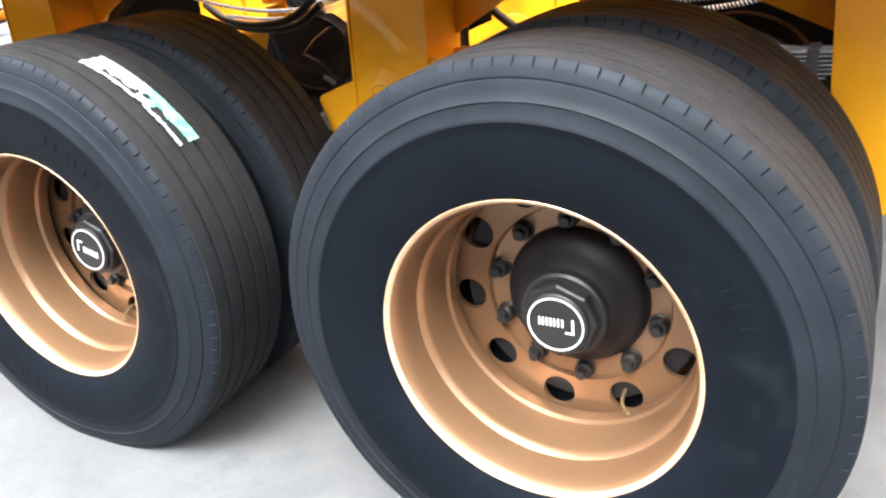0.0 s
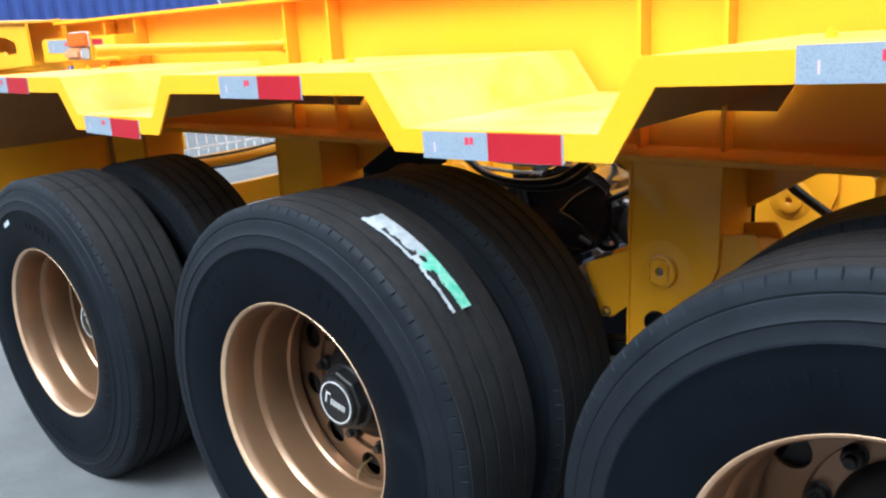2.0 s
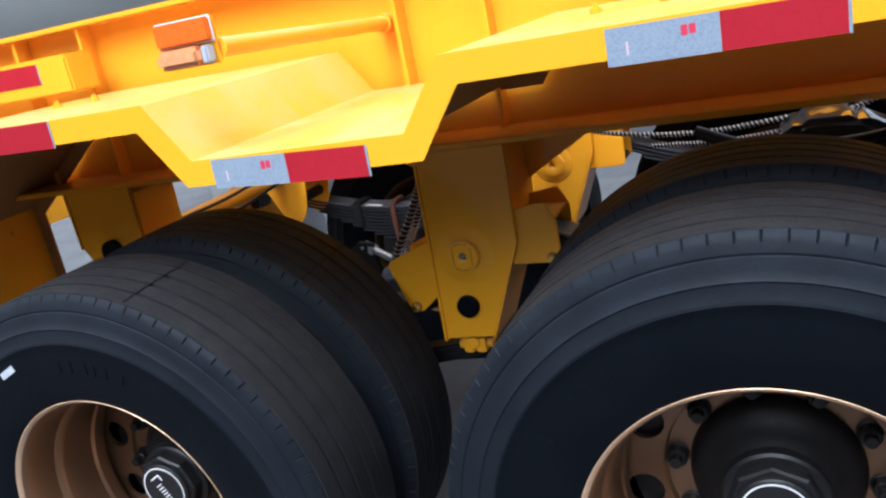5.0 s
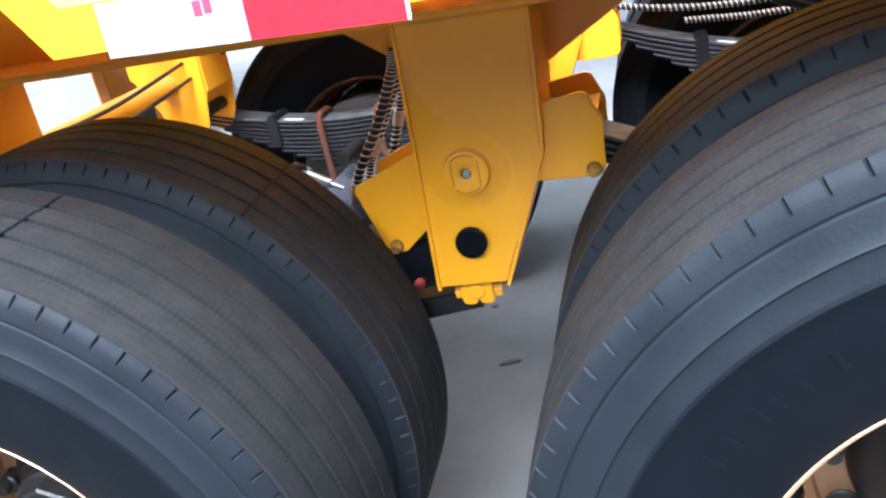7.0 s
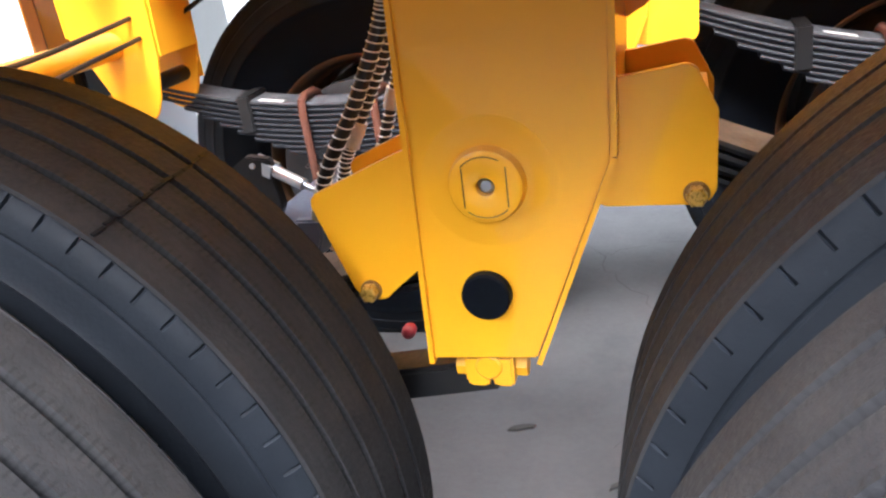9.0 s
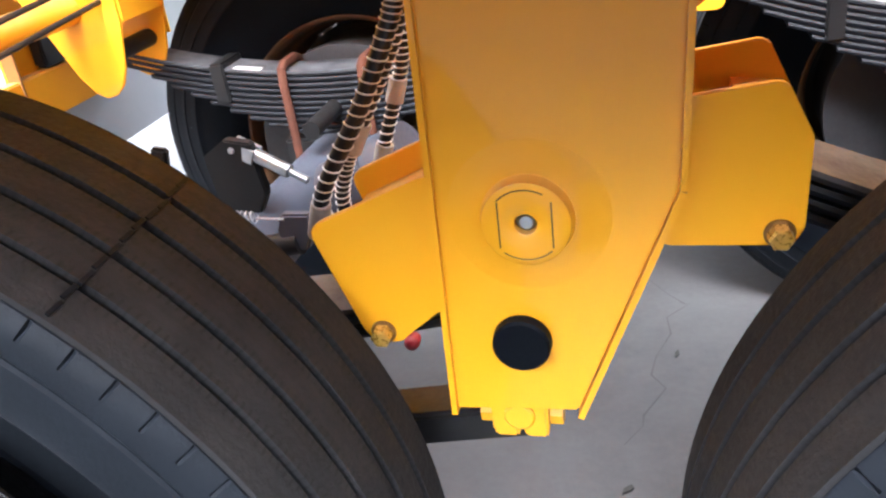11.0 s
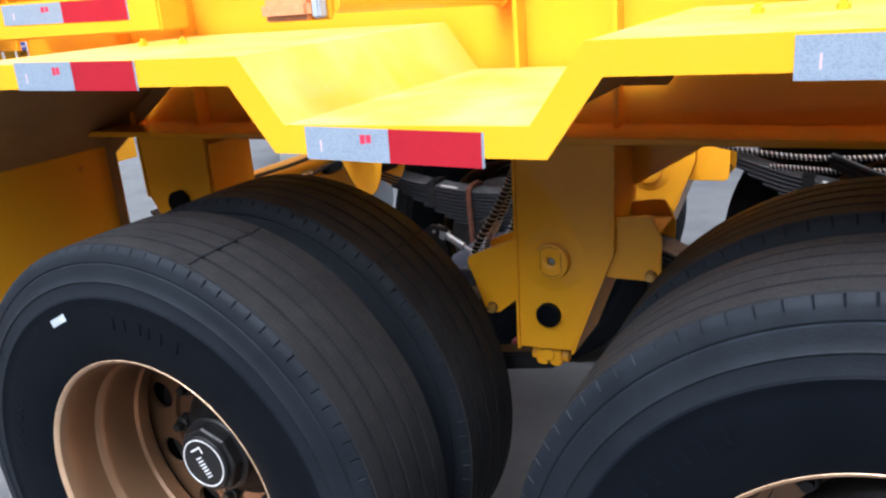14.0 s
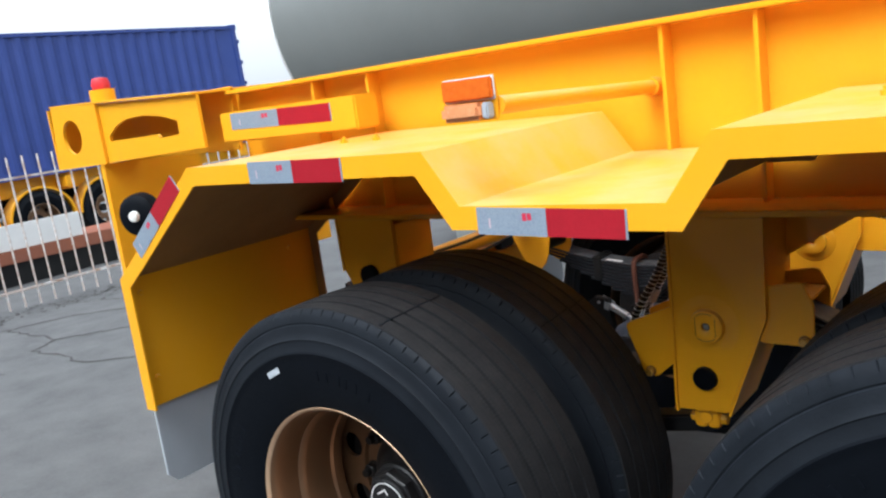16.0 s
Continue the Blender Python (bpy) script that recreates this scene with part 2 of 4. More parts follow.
# ---- mesh helpers ----
def finish(bm, name, mat, smooth=0.6):
    bmesh.ops.recalc_face_normals(bm, faces=bm.faces)
    for e in bm.edges:
        e.smooth = not (len(e.link_faces) == 2 and e.calc_face_angle(0) > smooth)
    for f in bm.faces:
        f.smooth = True
    me = bpy.data.meshes.new(name)
    bm.to_mesh(me)
    bm.free()
    for k in (mat if isinstance(mat, (list, tuple)) else (mat,)):
        me.materials.append(k)
    return me


def part(name, bm, mat, parent, label="", m=None, smooth=0.6):
    """Links a bmesh, or a finished mesh, as one object under a thing or a part."""
    me = finish(bm, name, mat, smooth) if isinstance(bm, bmesh.types.BMesh) else bm
    ob = new(name, me)
    ob.parent = parent
    if m is not None:
        ob.matrix_basis = m
    return tagged(ob, label)


def thing(name, label, category, group="", m=None, kind=""):
    ob = new(name)
    ob.empty_display_size = 0.1
    if m is not None:
        ob.matrix_basis = m
    return tagged(ob, label, category, group, kind)


def box(x0, x1, y0, y1, z0, z1, bevel=0.0, bm=None):
    bm = bm or bmesh.new()
    v = [bm.verts.new((x, y, z)) for x in (x0, x1) for y in (y0, y1) for z in (z0, z1)]
    fs = [bm.faces.new([v[k] for k in q]) for q in ((0, 1, 3, 2), (4, 6, 7, 5), (0, 4, 5, 1), (2, 3, 7, 6), (0, 2, 6, 4), (1, 5, 7, 3))]
    if bevel:
        bmesh.ops.bevel(bm, geom=list({e for f in fs for e in f.edges}), offset=bevel, segments=2, affect="EDGES")
    return bm


def prism(points, a, b, axis="y", bevel=0.0, bm=None):
    """A flat outline, given in the two other axes, with thickness from a to b along the axis."""
    bm = bm or bmesh.new()

    def put(p, t):
        return {"y": (p[0], t, p[1]), "x": (t, p[0], p[1]), "z": (p[0], p[1], t)}[axis]
    lo = [bm.verts.new(put(p, a)) for p in points]
    hi = [bm.verts.new(put(p, b)) for p in points]
    fs = [bm.faces.new(lo), bm.faces.new(hi[::-1])]
    for k in range(len(points)):
        j = (k + 1) % len(points)
        fs.append(bm.faces.new((lo[k], hi[k], hi[j], lo[j])))
    if bevel:
        bmesh.ops.bevel(bm, geom=list({e for f in fs for e in f.edges}), offset=bevel, segments=2, affect="EDGES")
    return bm


def revolve(profile, n, bm=None, closed=False, angles=None):
    """Turns a profile of (radius, y) round the y axis."""
    bm = bm or bmesh.new()
    angles = angles or [2 * math.pi * k / n for k in range(n)]
    rows = [[bm.verts.new((r * math.cos(a), y, r * math.sin(a))) for a in angles] for r, y in profile]
    pairs = list(zip(rows, rows[1:])) + ([(rows[-1], rows[0])] if closed else [])
    for p, q in pairs:
        for k in range(n):
            j = (k + 1) % n
            bm.faces.new((p[k], p[j], q[j], q[k]))
    if not closed:
        for row in (rows[0], rows[-1]):
            if Vector(row[0].co).xz.length > 1e-6:
                bm.faces.new(row)
    return bm


def tube(points, radius, n=10, bm=None, rings=None):
    """A round bar along a line of points; rings gives another radius for every second step."""
    bm = bm or bmesh.new()
    pts = [Vector(p) for p in points]
    rows = []
    side = None
    for k, p in enumerate(pts):
        d = (pts[min(k + 1, len(pts) - 1)] - pts[max(k - 1, 0)]).normalized()
        if side is None:
            side = d.orthogonal().normalized()
        side = (side - d * side.dot(d)).normalized()
        up = d.cross(side)
        r = rings if rings and k % 2 else radius
        rows.append([bm.verts.new(p + r * (math.cos(2 * math.pi * a / n) * side + math.sin(2 * math.pi * a / n) * up)) for a in range(n)])
    for p, q in zip(rows, rows[1:]):
        for a in range(n):
            b = (a + 1) % n
            bm.faces.new((p[a], p[b], q[b], q[a]))
    bm.faces.new(rows[0])
    bm.faces.new(rows[-1][::-1])
    return bm


def curve_points(ctrl, steps):
    """A smooth line through the control points."""
    c = [Vector(p) for p in ctrl]
    c = [2 * c[0] - c[1]] + c + [2 * c[-1] - c[-2]]
    out = []
    for k in range(1, len(c) - 2):
        for s in range(steps):
            t = s / steps
            out.append(0.5 * (2 * c[k] + (c[k + 1] - c[k - 1]) * t + (2 * c[k - 1] - 5 * c[k] + 4 * c[k + 1] - c[k + 2]) * t * t + (3 * c[k] - c[k - 1] - 3 * c[k + 1] + c[k + 2]) * t ** 3))
    return out + [c[-2]]


def moved(bm, m):
    bm.transform(m)
    return bm


# ---- ground ----
def build_ground():
    bm = bmesh.new()
    for x0, x1, y0, y1 in ((-900, 900, -900, 900),):
        bm.faces.new([bm.verts.new(p) for p in ((x0, y0, 0), (x1, y0, 0), (x1, y1, 0), (x0, y1, 0))])
    ob = new("ground", finish(bm, "ground", CONCRETE))
    tagged(ob, "pale grey worn concrete yard under the trailer", "ground", kind="structure")


build_ground()



def crack(points, width, seed, mat):
    """A ragged dark crack in the concrete."""
    rng = random.Random(seed)
    pts = []
    for (x0, y0), (x1, y1) in zip(points, points[1:]):
        for k in range(10):
            t = k / 10
            pts.append(Vector((x0 + (x1 - x0) * t + rng.uniform(-0.03, 0.03), y0 + (y1 - y0) * t + rng.uniform(-0.03, 0.03), 0)))
    bm = bmesh.new()
    prev = None
    for k, p in enumerate(pts):
        d = (pts[min(k + 1, len(pts) - 1)] - pts[max(k - 1, 0)]).normalized()
        w = width * rng.uniform(0.4, 1.2)
        side = Vector((-d.y, d.x, 0)) * w
        row = [bm.verts.new((p.x + side.x, p.y + side.y, 0.004)), bm.verts.new((p.x - side.x, p.y - side.y, 0.004))]
        if prev:
            bm.faces.new((prev[0], prev[1], row[1], row[0]))
        prev = row
    ob = new("ground_crack", finish(bm, "ground_crack", mat))
    tagged(ob, "dark crack in the concrete yard", "crack", kind="structure")


crack([(-8.9, 1.4), (-8.1, 1.84), (-7.9, 2.34), (-7.4, 2.7), (-6.4, 3.3)], 0.022, 1, CRACK)
crack([(-8.1, 1.84), (-7.0, 1.8), (-6.6, 2.2), (-5.8, 2.3)], 0.014, 2, CRACK)
crack([(-7.0, 1.8), (-6.86, 1.53), (-5.9, 1.47), (-5.2, 1.8)], 0.013, 3, CRACK)
crack([(-9.0, 0.4), (-7.8, 0.6), (-6.9, 1.0), (-6.3, 1.1)], 0.011, 4, CRACK)
crack([(-8.6, -0.6), (-7.6, -0.2), (-6.8, 0.1), (-5.6, 0.2)], 0.010, 7, CRACK)
crack([(-8.8, 2.6), (-8.2, 2.9), (-7.2, 3.1)], 0.013, 8, CRACK)
crack([(-2.6, 3.5), (-1.2, 2.6), (-0.75, 2.2), (-0.5, 1.7), (-0.62, 1.1)], 0.0018, 5, HAIRLINE)
crack([(-0.75, 2.2), (-0.3, 2.35), (0.5, 2.2)], 0.0015, 6, HAIRLINE)


def litter():
    """Dark leaf scraps and dirt blown against the foot of the fence."""
    rng = random.Random(11)
    bm = bmesh.new()
    for k in range(900):
        x = -8.72 + abs(rng.gauss(0, 0.16)) * rng.choice((-1, 1, 1))
        y = rng.uniform(-3.0, 9.0)
        a, r = rng.uniform(0, 6.28), rng.uniform(0.015, 0.05)
        z = rng.uniform(0.003, 0.012)
        bm.faces.new([bm.verts.new((x + r * f * math.cos(a + t), y + r * f * math.sin(a + t), z + rng.uniform(0, 0.012))) for t, f in ((0, 1), (1.4, 0.5), (3.1, 0.9), (4.6, 0.45))])
    ob = new("leaf_litter", finish(bm, "leaf_litter", CRACK))
    tagged(ob, "dark leaf litter along the foot of the fence", "litter", kind="stuff")


litter()


def chip(x, y, size, turn, seed):
    rng = random.Random(seed)
    bm = bmesh.new()
    n = 9
    top = [bm.verts.new((size * rng.uniform(0.6, 1.1) * math.cos(2 * math.pi * k / n), 0.35 * size * rng.uniform(0.6, 1.1) * math.sin(2 * math.pi * k / n), 0.006)) for k in range(n)]
    low = [bm.verts.new((v.co.x * 1.1, v.co.y * 1.1, 0.0005)) for v in top]
    bm.faces.new(top)
    for k in range(n):
        j = (k + 1) % n
        bm.faces.new((low[k], low[j], top[j], top[k]))
    ob = new("debris_chip", finish(bm, "debris_chip", CRACK))
    ob.matrix_basis = Matrix.Translation((x, y, 0)) @ Matrix.Rotation(turn, 4, "Z")
    tagged(ob, "small dark chip lying on the concrete", "debris", "chips on the ground")


for k, (x, y, size, turn) in enumerate(((-0.848, 1.242, 0.032, 0.3), (-0.62, 1.05, 0.018, 0.8), (-0.52, 1.5, 0.014, 1.4), (-0.95, 1.6, 0.012, 0.2), (-0.70, 0.86, 0.016, 0.4))):
    chip(x, y, size, turn, k)

# ---- the trailer ----
AXLE, HUB_Z, MID, AX_MID, SKEW = 1.31, 0.52, 1.02, 1.085, 0.04
FR = Matrix.Rotation(0.03, 4, "Y")
trailer = thing("semi_trailer", "yellow three-axle skeletal container semi-trailer on black tyres", "trailer")


# wheels
def tyre_mesh():
    half = [(0.290, 0.112), (0.300, 0.127), (0.318, 0.135), (0.345, 0.142), (0.385, 0.147), (0.415, 0.148), (0.430, 0.1475), (0.4335, 0.1490), (0.4365, 0.1490), (0.440, 0.1468),
            (0.464, 0.1432), (0.467, 0.1450), (0.470, 0.1424), (0.482, 0.1388), (0.4965, 0.1338), (0.498, 0.1308), (0.500, 0.1308), (0.5015, 0.1318), (0.5155, 0.1275), (0.5245, 0.1222), (0.5290, 0.1170), (0.5265, 0.1148), (0.5272, 0.1134), (0.5312, 0.1122)]
    crown = []
    for g, w in ((0.070, 0.0046), (0.0245, 0.0050)):
        for dy, dip in ((w, 0), (w - 0.0022, 0.013), (-w + 0.0022, 0.013), (-w, 0)):
            y = g + dy
            crown.append((0.5330 - 0.15 * y * y - dip, y))
    half = [(r if r < 0.3 else 0.3 + 1.04 * (r - 0.3), y) for r, y in half + crown]
    profile = half + [(r, -y) for r, y in reversed(half)]
    pitches = 96
    angles = [2 * math.pi * (k + f) / pitches for k in range(pitches) for f in (0.0, 0.045, 0.12, 0.55)]
    n = len(angles)
    bm = revolve(profile, n, angles=angles)
    bmesh.ops.delete(bm, geom=[f for f in bm.faces if len(f.verts) > 4], context="FACES")
    rows = len(profile)
    bm.verts.ensure_lookup_table()
    for k in range(n):
        if k % 4 != 1:
            continue
        for r in range(rows):
            v = bm.verts[r * n + k]
            rad = math.hypot(v.co.x, v.co.z)
            if 0.5275 < rad < 0.5370 and 0.116 < abs(v.co.y) < 0.1285:
                f = (rad - 0.0032) / rad
                v.co.x *= f
                v.co.z *= f
                v.co.y *= 0.962
    for v in bm.verts:
        if v.co.z < -0.517:
            v.co.y += math.copysign(0.25 * (-0.517 - v.co.z), v.co.y)
            v.co.z = -0.517
    for f in bm.faces:
        c = f.calc_center_median()
        rad = math.hypot(c.x, c.z)
        f.material_index = 1 if rad > 0.5366 or abs(c.y) < 0.1 and rad > 0.45 else 2 if rad > 0.444 else 0
    return finish(bm, "tyre", (RUBBER, TREAD, SHOULDER), 0.5)


def rim_mesh(with_disc=True):
    """Dished steel wheel: flange towards -y, disc with ten round round openings, thickness in the barrel."""
    prof = [(0.294, 0.118), (0.270, 0.108), (0.263, 0.102), (0.261, 0.092), (0.262, 0.070), (0.267, 0.062), (0.268, 0.030), (0.270, -0.02), (0.273, -0.030), (0.281, -0.040), (0.284, -0.075), (0.286, -0.098), (0.290, -0.112),
            (0.2955, -0.122), (0.300, -0.128), (0.304, -0.130), (0.307, -0.127), (0.307, -0.122), (0.302, -0.112), (0.296, -0.098), (0.292, 0.0)]
    bm = revolve(prof, 96, closed=True)
    if not with_disc:
        return finish(bm, "wheel", (BRONZE, RIM_EDGE), 0.5)
    d = bmesh.new()

    def ring(r, n, cx=0.0, cz=0.0):
        vs = [d.verts.new((cx + r * math.cos(2 * math.pi * k / n), 0, cz + r * math.sin(2 * math.pi * k / n))) for k in range(n)]
        return [d.edges.new((vs[k], vs[(k + 1) % n])) for k in range(n)]
    edges = ring(0.288, 96) + ring(0.198, 60)
    holes = []
    for k in range(10):
        a = radians(7 + 36 * k)
        holes += ring(0.0355, 24, 0.242 * math.cos(a), 0.242 * math.sin(a))
    bmesh.ops.triangle_fill(d, edges=edges + holes, use_beauty=True)
    for v in d.verts:
        v.co.y = 0.124
    inner = edges[96:]
    for r, y in ((0.1955, 0.1235), (0.1935, 0.1300), (0.191, 0.1345), (0.17, 0.136), (0.14, 0.138), (0.11, 0.138)):
        grown = bmesh.ops.extrude_edge_only(d, edges=inner)["geom"]
        for v in [g for g in grown if isinstance(g, bmesh.types.BMVert)]:
            f = r / math.hypot(v.co.x, v.co.z)
            v.co.x *= f
            v.co.z *= f
            v.co.y = y
        inner = [g for g in grown if isinstance(g, bmesh.types.BMEdge)]
    lips = bmesh.ops.extrude_edge_only(d, edges=holes)["geom"]
    for v in {g for g in lips if isinstance(g, bmesh.types.BMVert)}:
        v.co.y += 0.012
    me = bpy.data.meshes.new("tmp")
    d.to_mesh(me)
    d.free()
    bm.from_mesh(me)
    # flange lip takes the paler gold, the rest the bronze
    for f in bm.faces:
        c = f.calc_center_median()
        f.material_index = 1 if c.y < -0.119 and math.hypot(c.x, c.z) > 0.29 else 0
    return finish(bm, "wheel", (BRONZE, RIM_EDGE), 0.5)


def hub_mesh():
    """Grease cap with an octagonal skirt, a stepped collar, and the drum-shaped hub behind it."""
    prof = [(0.001, 0.0015), (0.061, 0.0015), (0.0645, 0.004), (0.066, 0.010), (0.066, 0.016)]
    bm = revolve(prof + [(0.04, 0.016)], 40)
    revolve([(0.05, 0.012), (0.075, 0.012), (0.079, 0.016), (0.080, 0.042), (0.05, 0.042)], 8, bm)
    revolve([(0.05, 0.038), (0.084, 0.039), (0.089, 0.043), (0.091, 0.060), (0.097, 0.068), (0.103, 0.076), (0.110, 0.086), (0.120, 0.095), (0.132, 0.103), (0.142, 0.112), (0.148, 0.124), (0.150, 0.140), (0.150, 0.20), (0.05, 0.2)], 48, bm)
    return finish(bm, "hub", BLACK, 0.5)


def nut_mesh():
    bm = revolve([(0.001, -0.030), (0.0105, -0.030), (0.0115, -0.027), (0.0115, -0.014), (0.0165, -0.014), (0.0190, -0.011), (0.0190, 0.006), (0.0225, 0.008), (0.0225, 0.016), (0.001, 0.016)], 12)
    return finish(bm, "wheel_nut", BLACK, 0.5)


def ring_mark_mesh():
    bm = revolve([(0.054, 0.0012), (0.054, 0.0004), (0.057, 0.0004), (0.057, 0.0012)], 48, closed=True)
    for u0, u1, w0, w1 in ((-0.037, -0.033, -0.015, 0.017), (-0.033, -0.020, 0.013, 0.017), (-0.016, -0.0125, -0.013, 0.004), (-0.0075, -0.004, -0.013, 0.004), (0.0005, 0.0038, -0.013, 0.004), (0.0080, 0.0112, -0.013, 0.004), (0.0155, 0.0188, -0.013, 0.004), (0.0235, 0.0268, -0.013, 0.004), (0.0310, 0.0340, -0.013, 0.004)):
        box(u0, u1, 0.0004, 0.0012, w0, w1, bm=bm)
    return finish(bm, "cap_mark", WHITE_PAINT)


TYRE, RIM, INNER_RIM, HUB, NUT, MARK = tyre_mesh(), rim_mesh(), rim_mesh(False), hub_mesh(), nut_mesh(), ring_mark_mesh()


def wheel(x, y, outward, turn, hubbed, mark_turn=0.0):
    base = Matrix.Translation((x, y, HUB_Z)) @ (Matrix() if outward < 0 else Matrix.Rotation(math.pi, 4, "Z"))
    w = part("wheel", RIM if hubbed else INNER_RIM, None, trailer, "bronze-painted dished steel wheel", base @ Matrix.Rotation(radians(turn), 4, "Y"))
    back = Matrix.Rotation(-radians(turn), 4, "Y")
    part("tyre", TYRE, None, w, "black ribbed truck tyre", back)
    if hubbed:
        part("hub", HUB, None, w, "black hub with octagonal cap", back)
        part("cap_mark", MARK, None, w, "white ring round plain white bars", back @ Matrix.Rotation(radians(mark_turn), 4, "Y"))
        for k in range(10):
            a = radians(22 + 36 * k)
            part("wheel_nut", NUT, None, w, "", Matrix.Translation((0.1725 * math.cos(a), 0.126, 0.1725 * math.sin(a))))
    return w


def valve_stem(w, angle):
    """Bent brass stem that comes out of a round opening."""
    a = radians(angle)
    pts = curve_points([Vector((r * math.cos(a + da), y, r * math.sin(a + da))) for r, y, da in ((0.235, 0.14, 0.0), (0.236, 0.10, 0.02), (0.243, 0.078, 0.05), (0.250, 0.062, 0.10))], 5)
    part("valve_stem", tube(pts, 0.0035, 8), BRASS, w, "thin brass valve stem")


SIDE_MARK = finish(box(-0.0035, 0.0035, -0.0012, 0.0012, -0.012, 0.012), "sidewall_mark", RUBBER)
WHEELS = {}
for k, (turn, mark) in enumerate(((0, 180), (-4, 15), (-12, 60))):
    x = AXLE * (1 - k) + (0.009 if k == 1 else 0.0)
    WHEELS[k] = wheel(x, 0.0, -1, turn, True, mark)
    for start in (20, 100, 205, 285):
        for j in range(6):
            a = radians(start + 17 * k + 4.4 * j + (1.3 if j % 3 else 0.0))
            part("sidewall_mark", SIDE_MARK, None, WHEELS[k], "", Matrix.Translation((0.392 * math.cos(a), -0.1474, 0.392 * math.sin(a))) @ Matrix.Rotation(math.pi / 2 - a, 4, "Y"))
    valve_stem(WHEELS[k], (-66, -104, -66)[k])
    wheel(x, 0.345, 1, 14 - turn, False)
    wheel(x + SKEW, 2 * AX_MID, 1, turn + 5, True, 40)
    wheel(x + SKEW, 2 * AX_MID - 0.345, -1, 9 - turn, False)

# axles, drums and springs
for k in range(3):
    x = AXLE * (1 - k)
    part("axle", tube([(x, 0.2, HUB_Z), (x + SKEW, 2 * AX_MID - 0.2, HUB_Z)], 0.07, 24), AXLE_PAINT, trailer, "blue-grey painted axle tube")
    for s in (0, 1):
        f = (lambda y: y) if s == 0 else (lambda y: 2 * AX_MID - y)
        bm = revolve([(0.08, 0.142), (0.252, 0.142), (0.256, 0.148), (0.256, 0.30), (0.236, 0.31), (0.236, 0.47), (0.246, 0.475), (0.246, 0.51), (0.235, 0.515), (0.08, 0.515)], 48)
        bm.transform(Matrix.Translation((x + SKEW * s, 0, HUB_Z)))
        for v in bm.verts:
            v.co.y = f(v.co.y)
        bmesh.ops.recalc_face_normals(bm, faces=bm.faces)
        # front part painted black: the shade behind the wheel openings
        for fc in bm.faces:
            fc.material_index = 1 if f(fc.calc_center_median().y) < 0.30 else 0
        part("brake_drum", bm, (DRUM, BLACK), trailer, "grey cast brake drum, its face blackened as shade")


def spring(x, y, tilt):
    """A stack of eleven leaves over the axle, with two strap bolts and a clamp at either side; tilt raises its rear end."""
    def rise(d):
        return 0.30 * d * d - tilt * d

    leaves = None
    for i in range(11):
        L = 0.60 - 0.018 * i if i < 3 else 0.43 - 0.045 * (i - 3)
        top = 0.738 - 0.0138 * i
        bm = bmesh.new()
        rows = []
        for s in range(25):
            d = L * (s / 12 - 1)
            rows.append([bm.verts.new((x + d, y + dy, top + rise(d) + dz)) for dy, dz in ((-0.0445, -0.0105), (0.0445, -0.0105), (0.0465, -0.0052), (0.0445, -0.0005), (-0.0445, -0.0005), (-0.0465, -0.0052))])
        for p, q in zip(rows, rows[1:]):
            for a in range(6):
                b = (a + 1) % 6
                bm.faces.new((p[a], p[b], q[b], q[a]))
        bm.faces.new(rows[0])
        bm.faces.new(rows[-1][::-1])
        ob = part("spring_leaf", bm, STEEL if i else STEEL_TOP, leaves or trailer, "dark steel spring leaf")
        leaves = leaves or ob
    for dx in (-0.095, 0.095):
        pts = [(x + dx, y + sy, 0.53 if sz is None else 0.738 + sz + rise(dx)) for sy, sz in ((-0.058, None), (-0.058, -0.03), (-0.052, 0.006), (-0.03, 0.014), (0.03, 0.014), (0.052, 0.006), (0.058, -0.03), (0.058, None))]
        part("strap_bolt", tube(pts, 0.0105, 10), RUST, trailer, "rusty strap bolt round the spring")
    for dx in (-0.256, 0.256):
        z = 0.738 + rise(dx)
        part("leaf_clamp", box(x + dx - 0.018, x + dx + 0.018, y - 0.053, y + 0.053, z - 0.086, z + 0.010, 0.004), BLACK, trailer, "black clamp round the leaves")
    part("spring_seat", box(x - 0.125, x + 0.125, y - 0.06, y + 0.06, 0.52, 0.585, 0.006), BLACK, trailer, "black axle seat")
    return 0.738 + rise(-0.185)


for k, (tilt_near, tilt_far) in enumerate(((0.14, 0.14), (0.20, 0.14), (0.14, 0.03))):
    spring(AXLE * (1 - k), 0.585, tilt_near)
    z = spring(AXLE * (1 - k) + SKEW, 2 * AX_MID - 0.585, tilt_far)
    if k:
        m = Matrix.Translation((AXLE * (1 - k) + SKEW - 0.185, 2 * AX_MID - 0.585 - 0.033, z + 0.0008)) @ Matrix.Rotation(0.111 + tilt_far, 4, "Y")
        part("leaf_label", moved(box(-0.033, 0.033, -0.010, 0.010, 0, 0.0012), m), WHITE_PAINT, trailer, "small white label on the spring leaf")

# main beams
BEAM0, BEAM1 = -2.45, 6.0
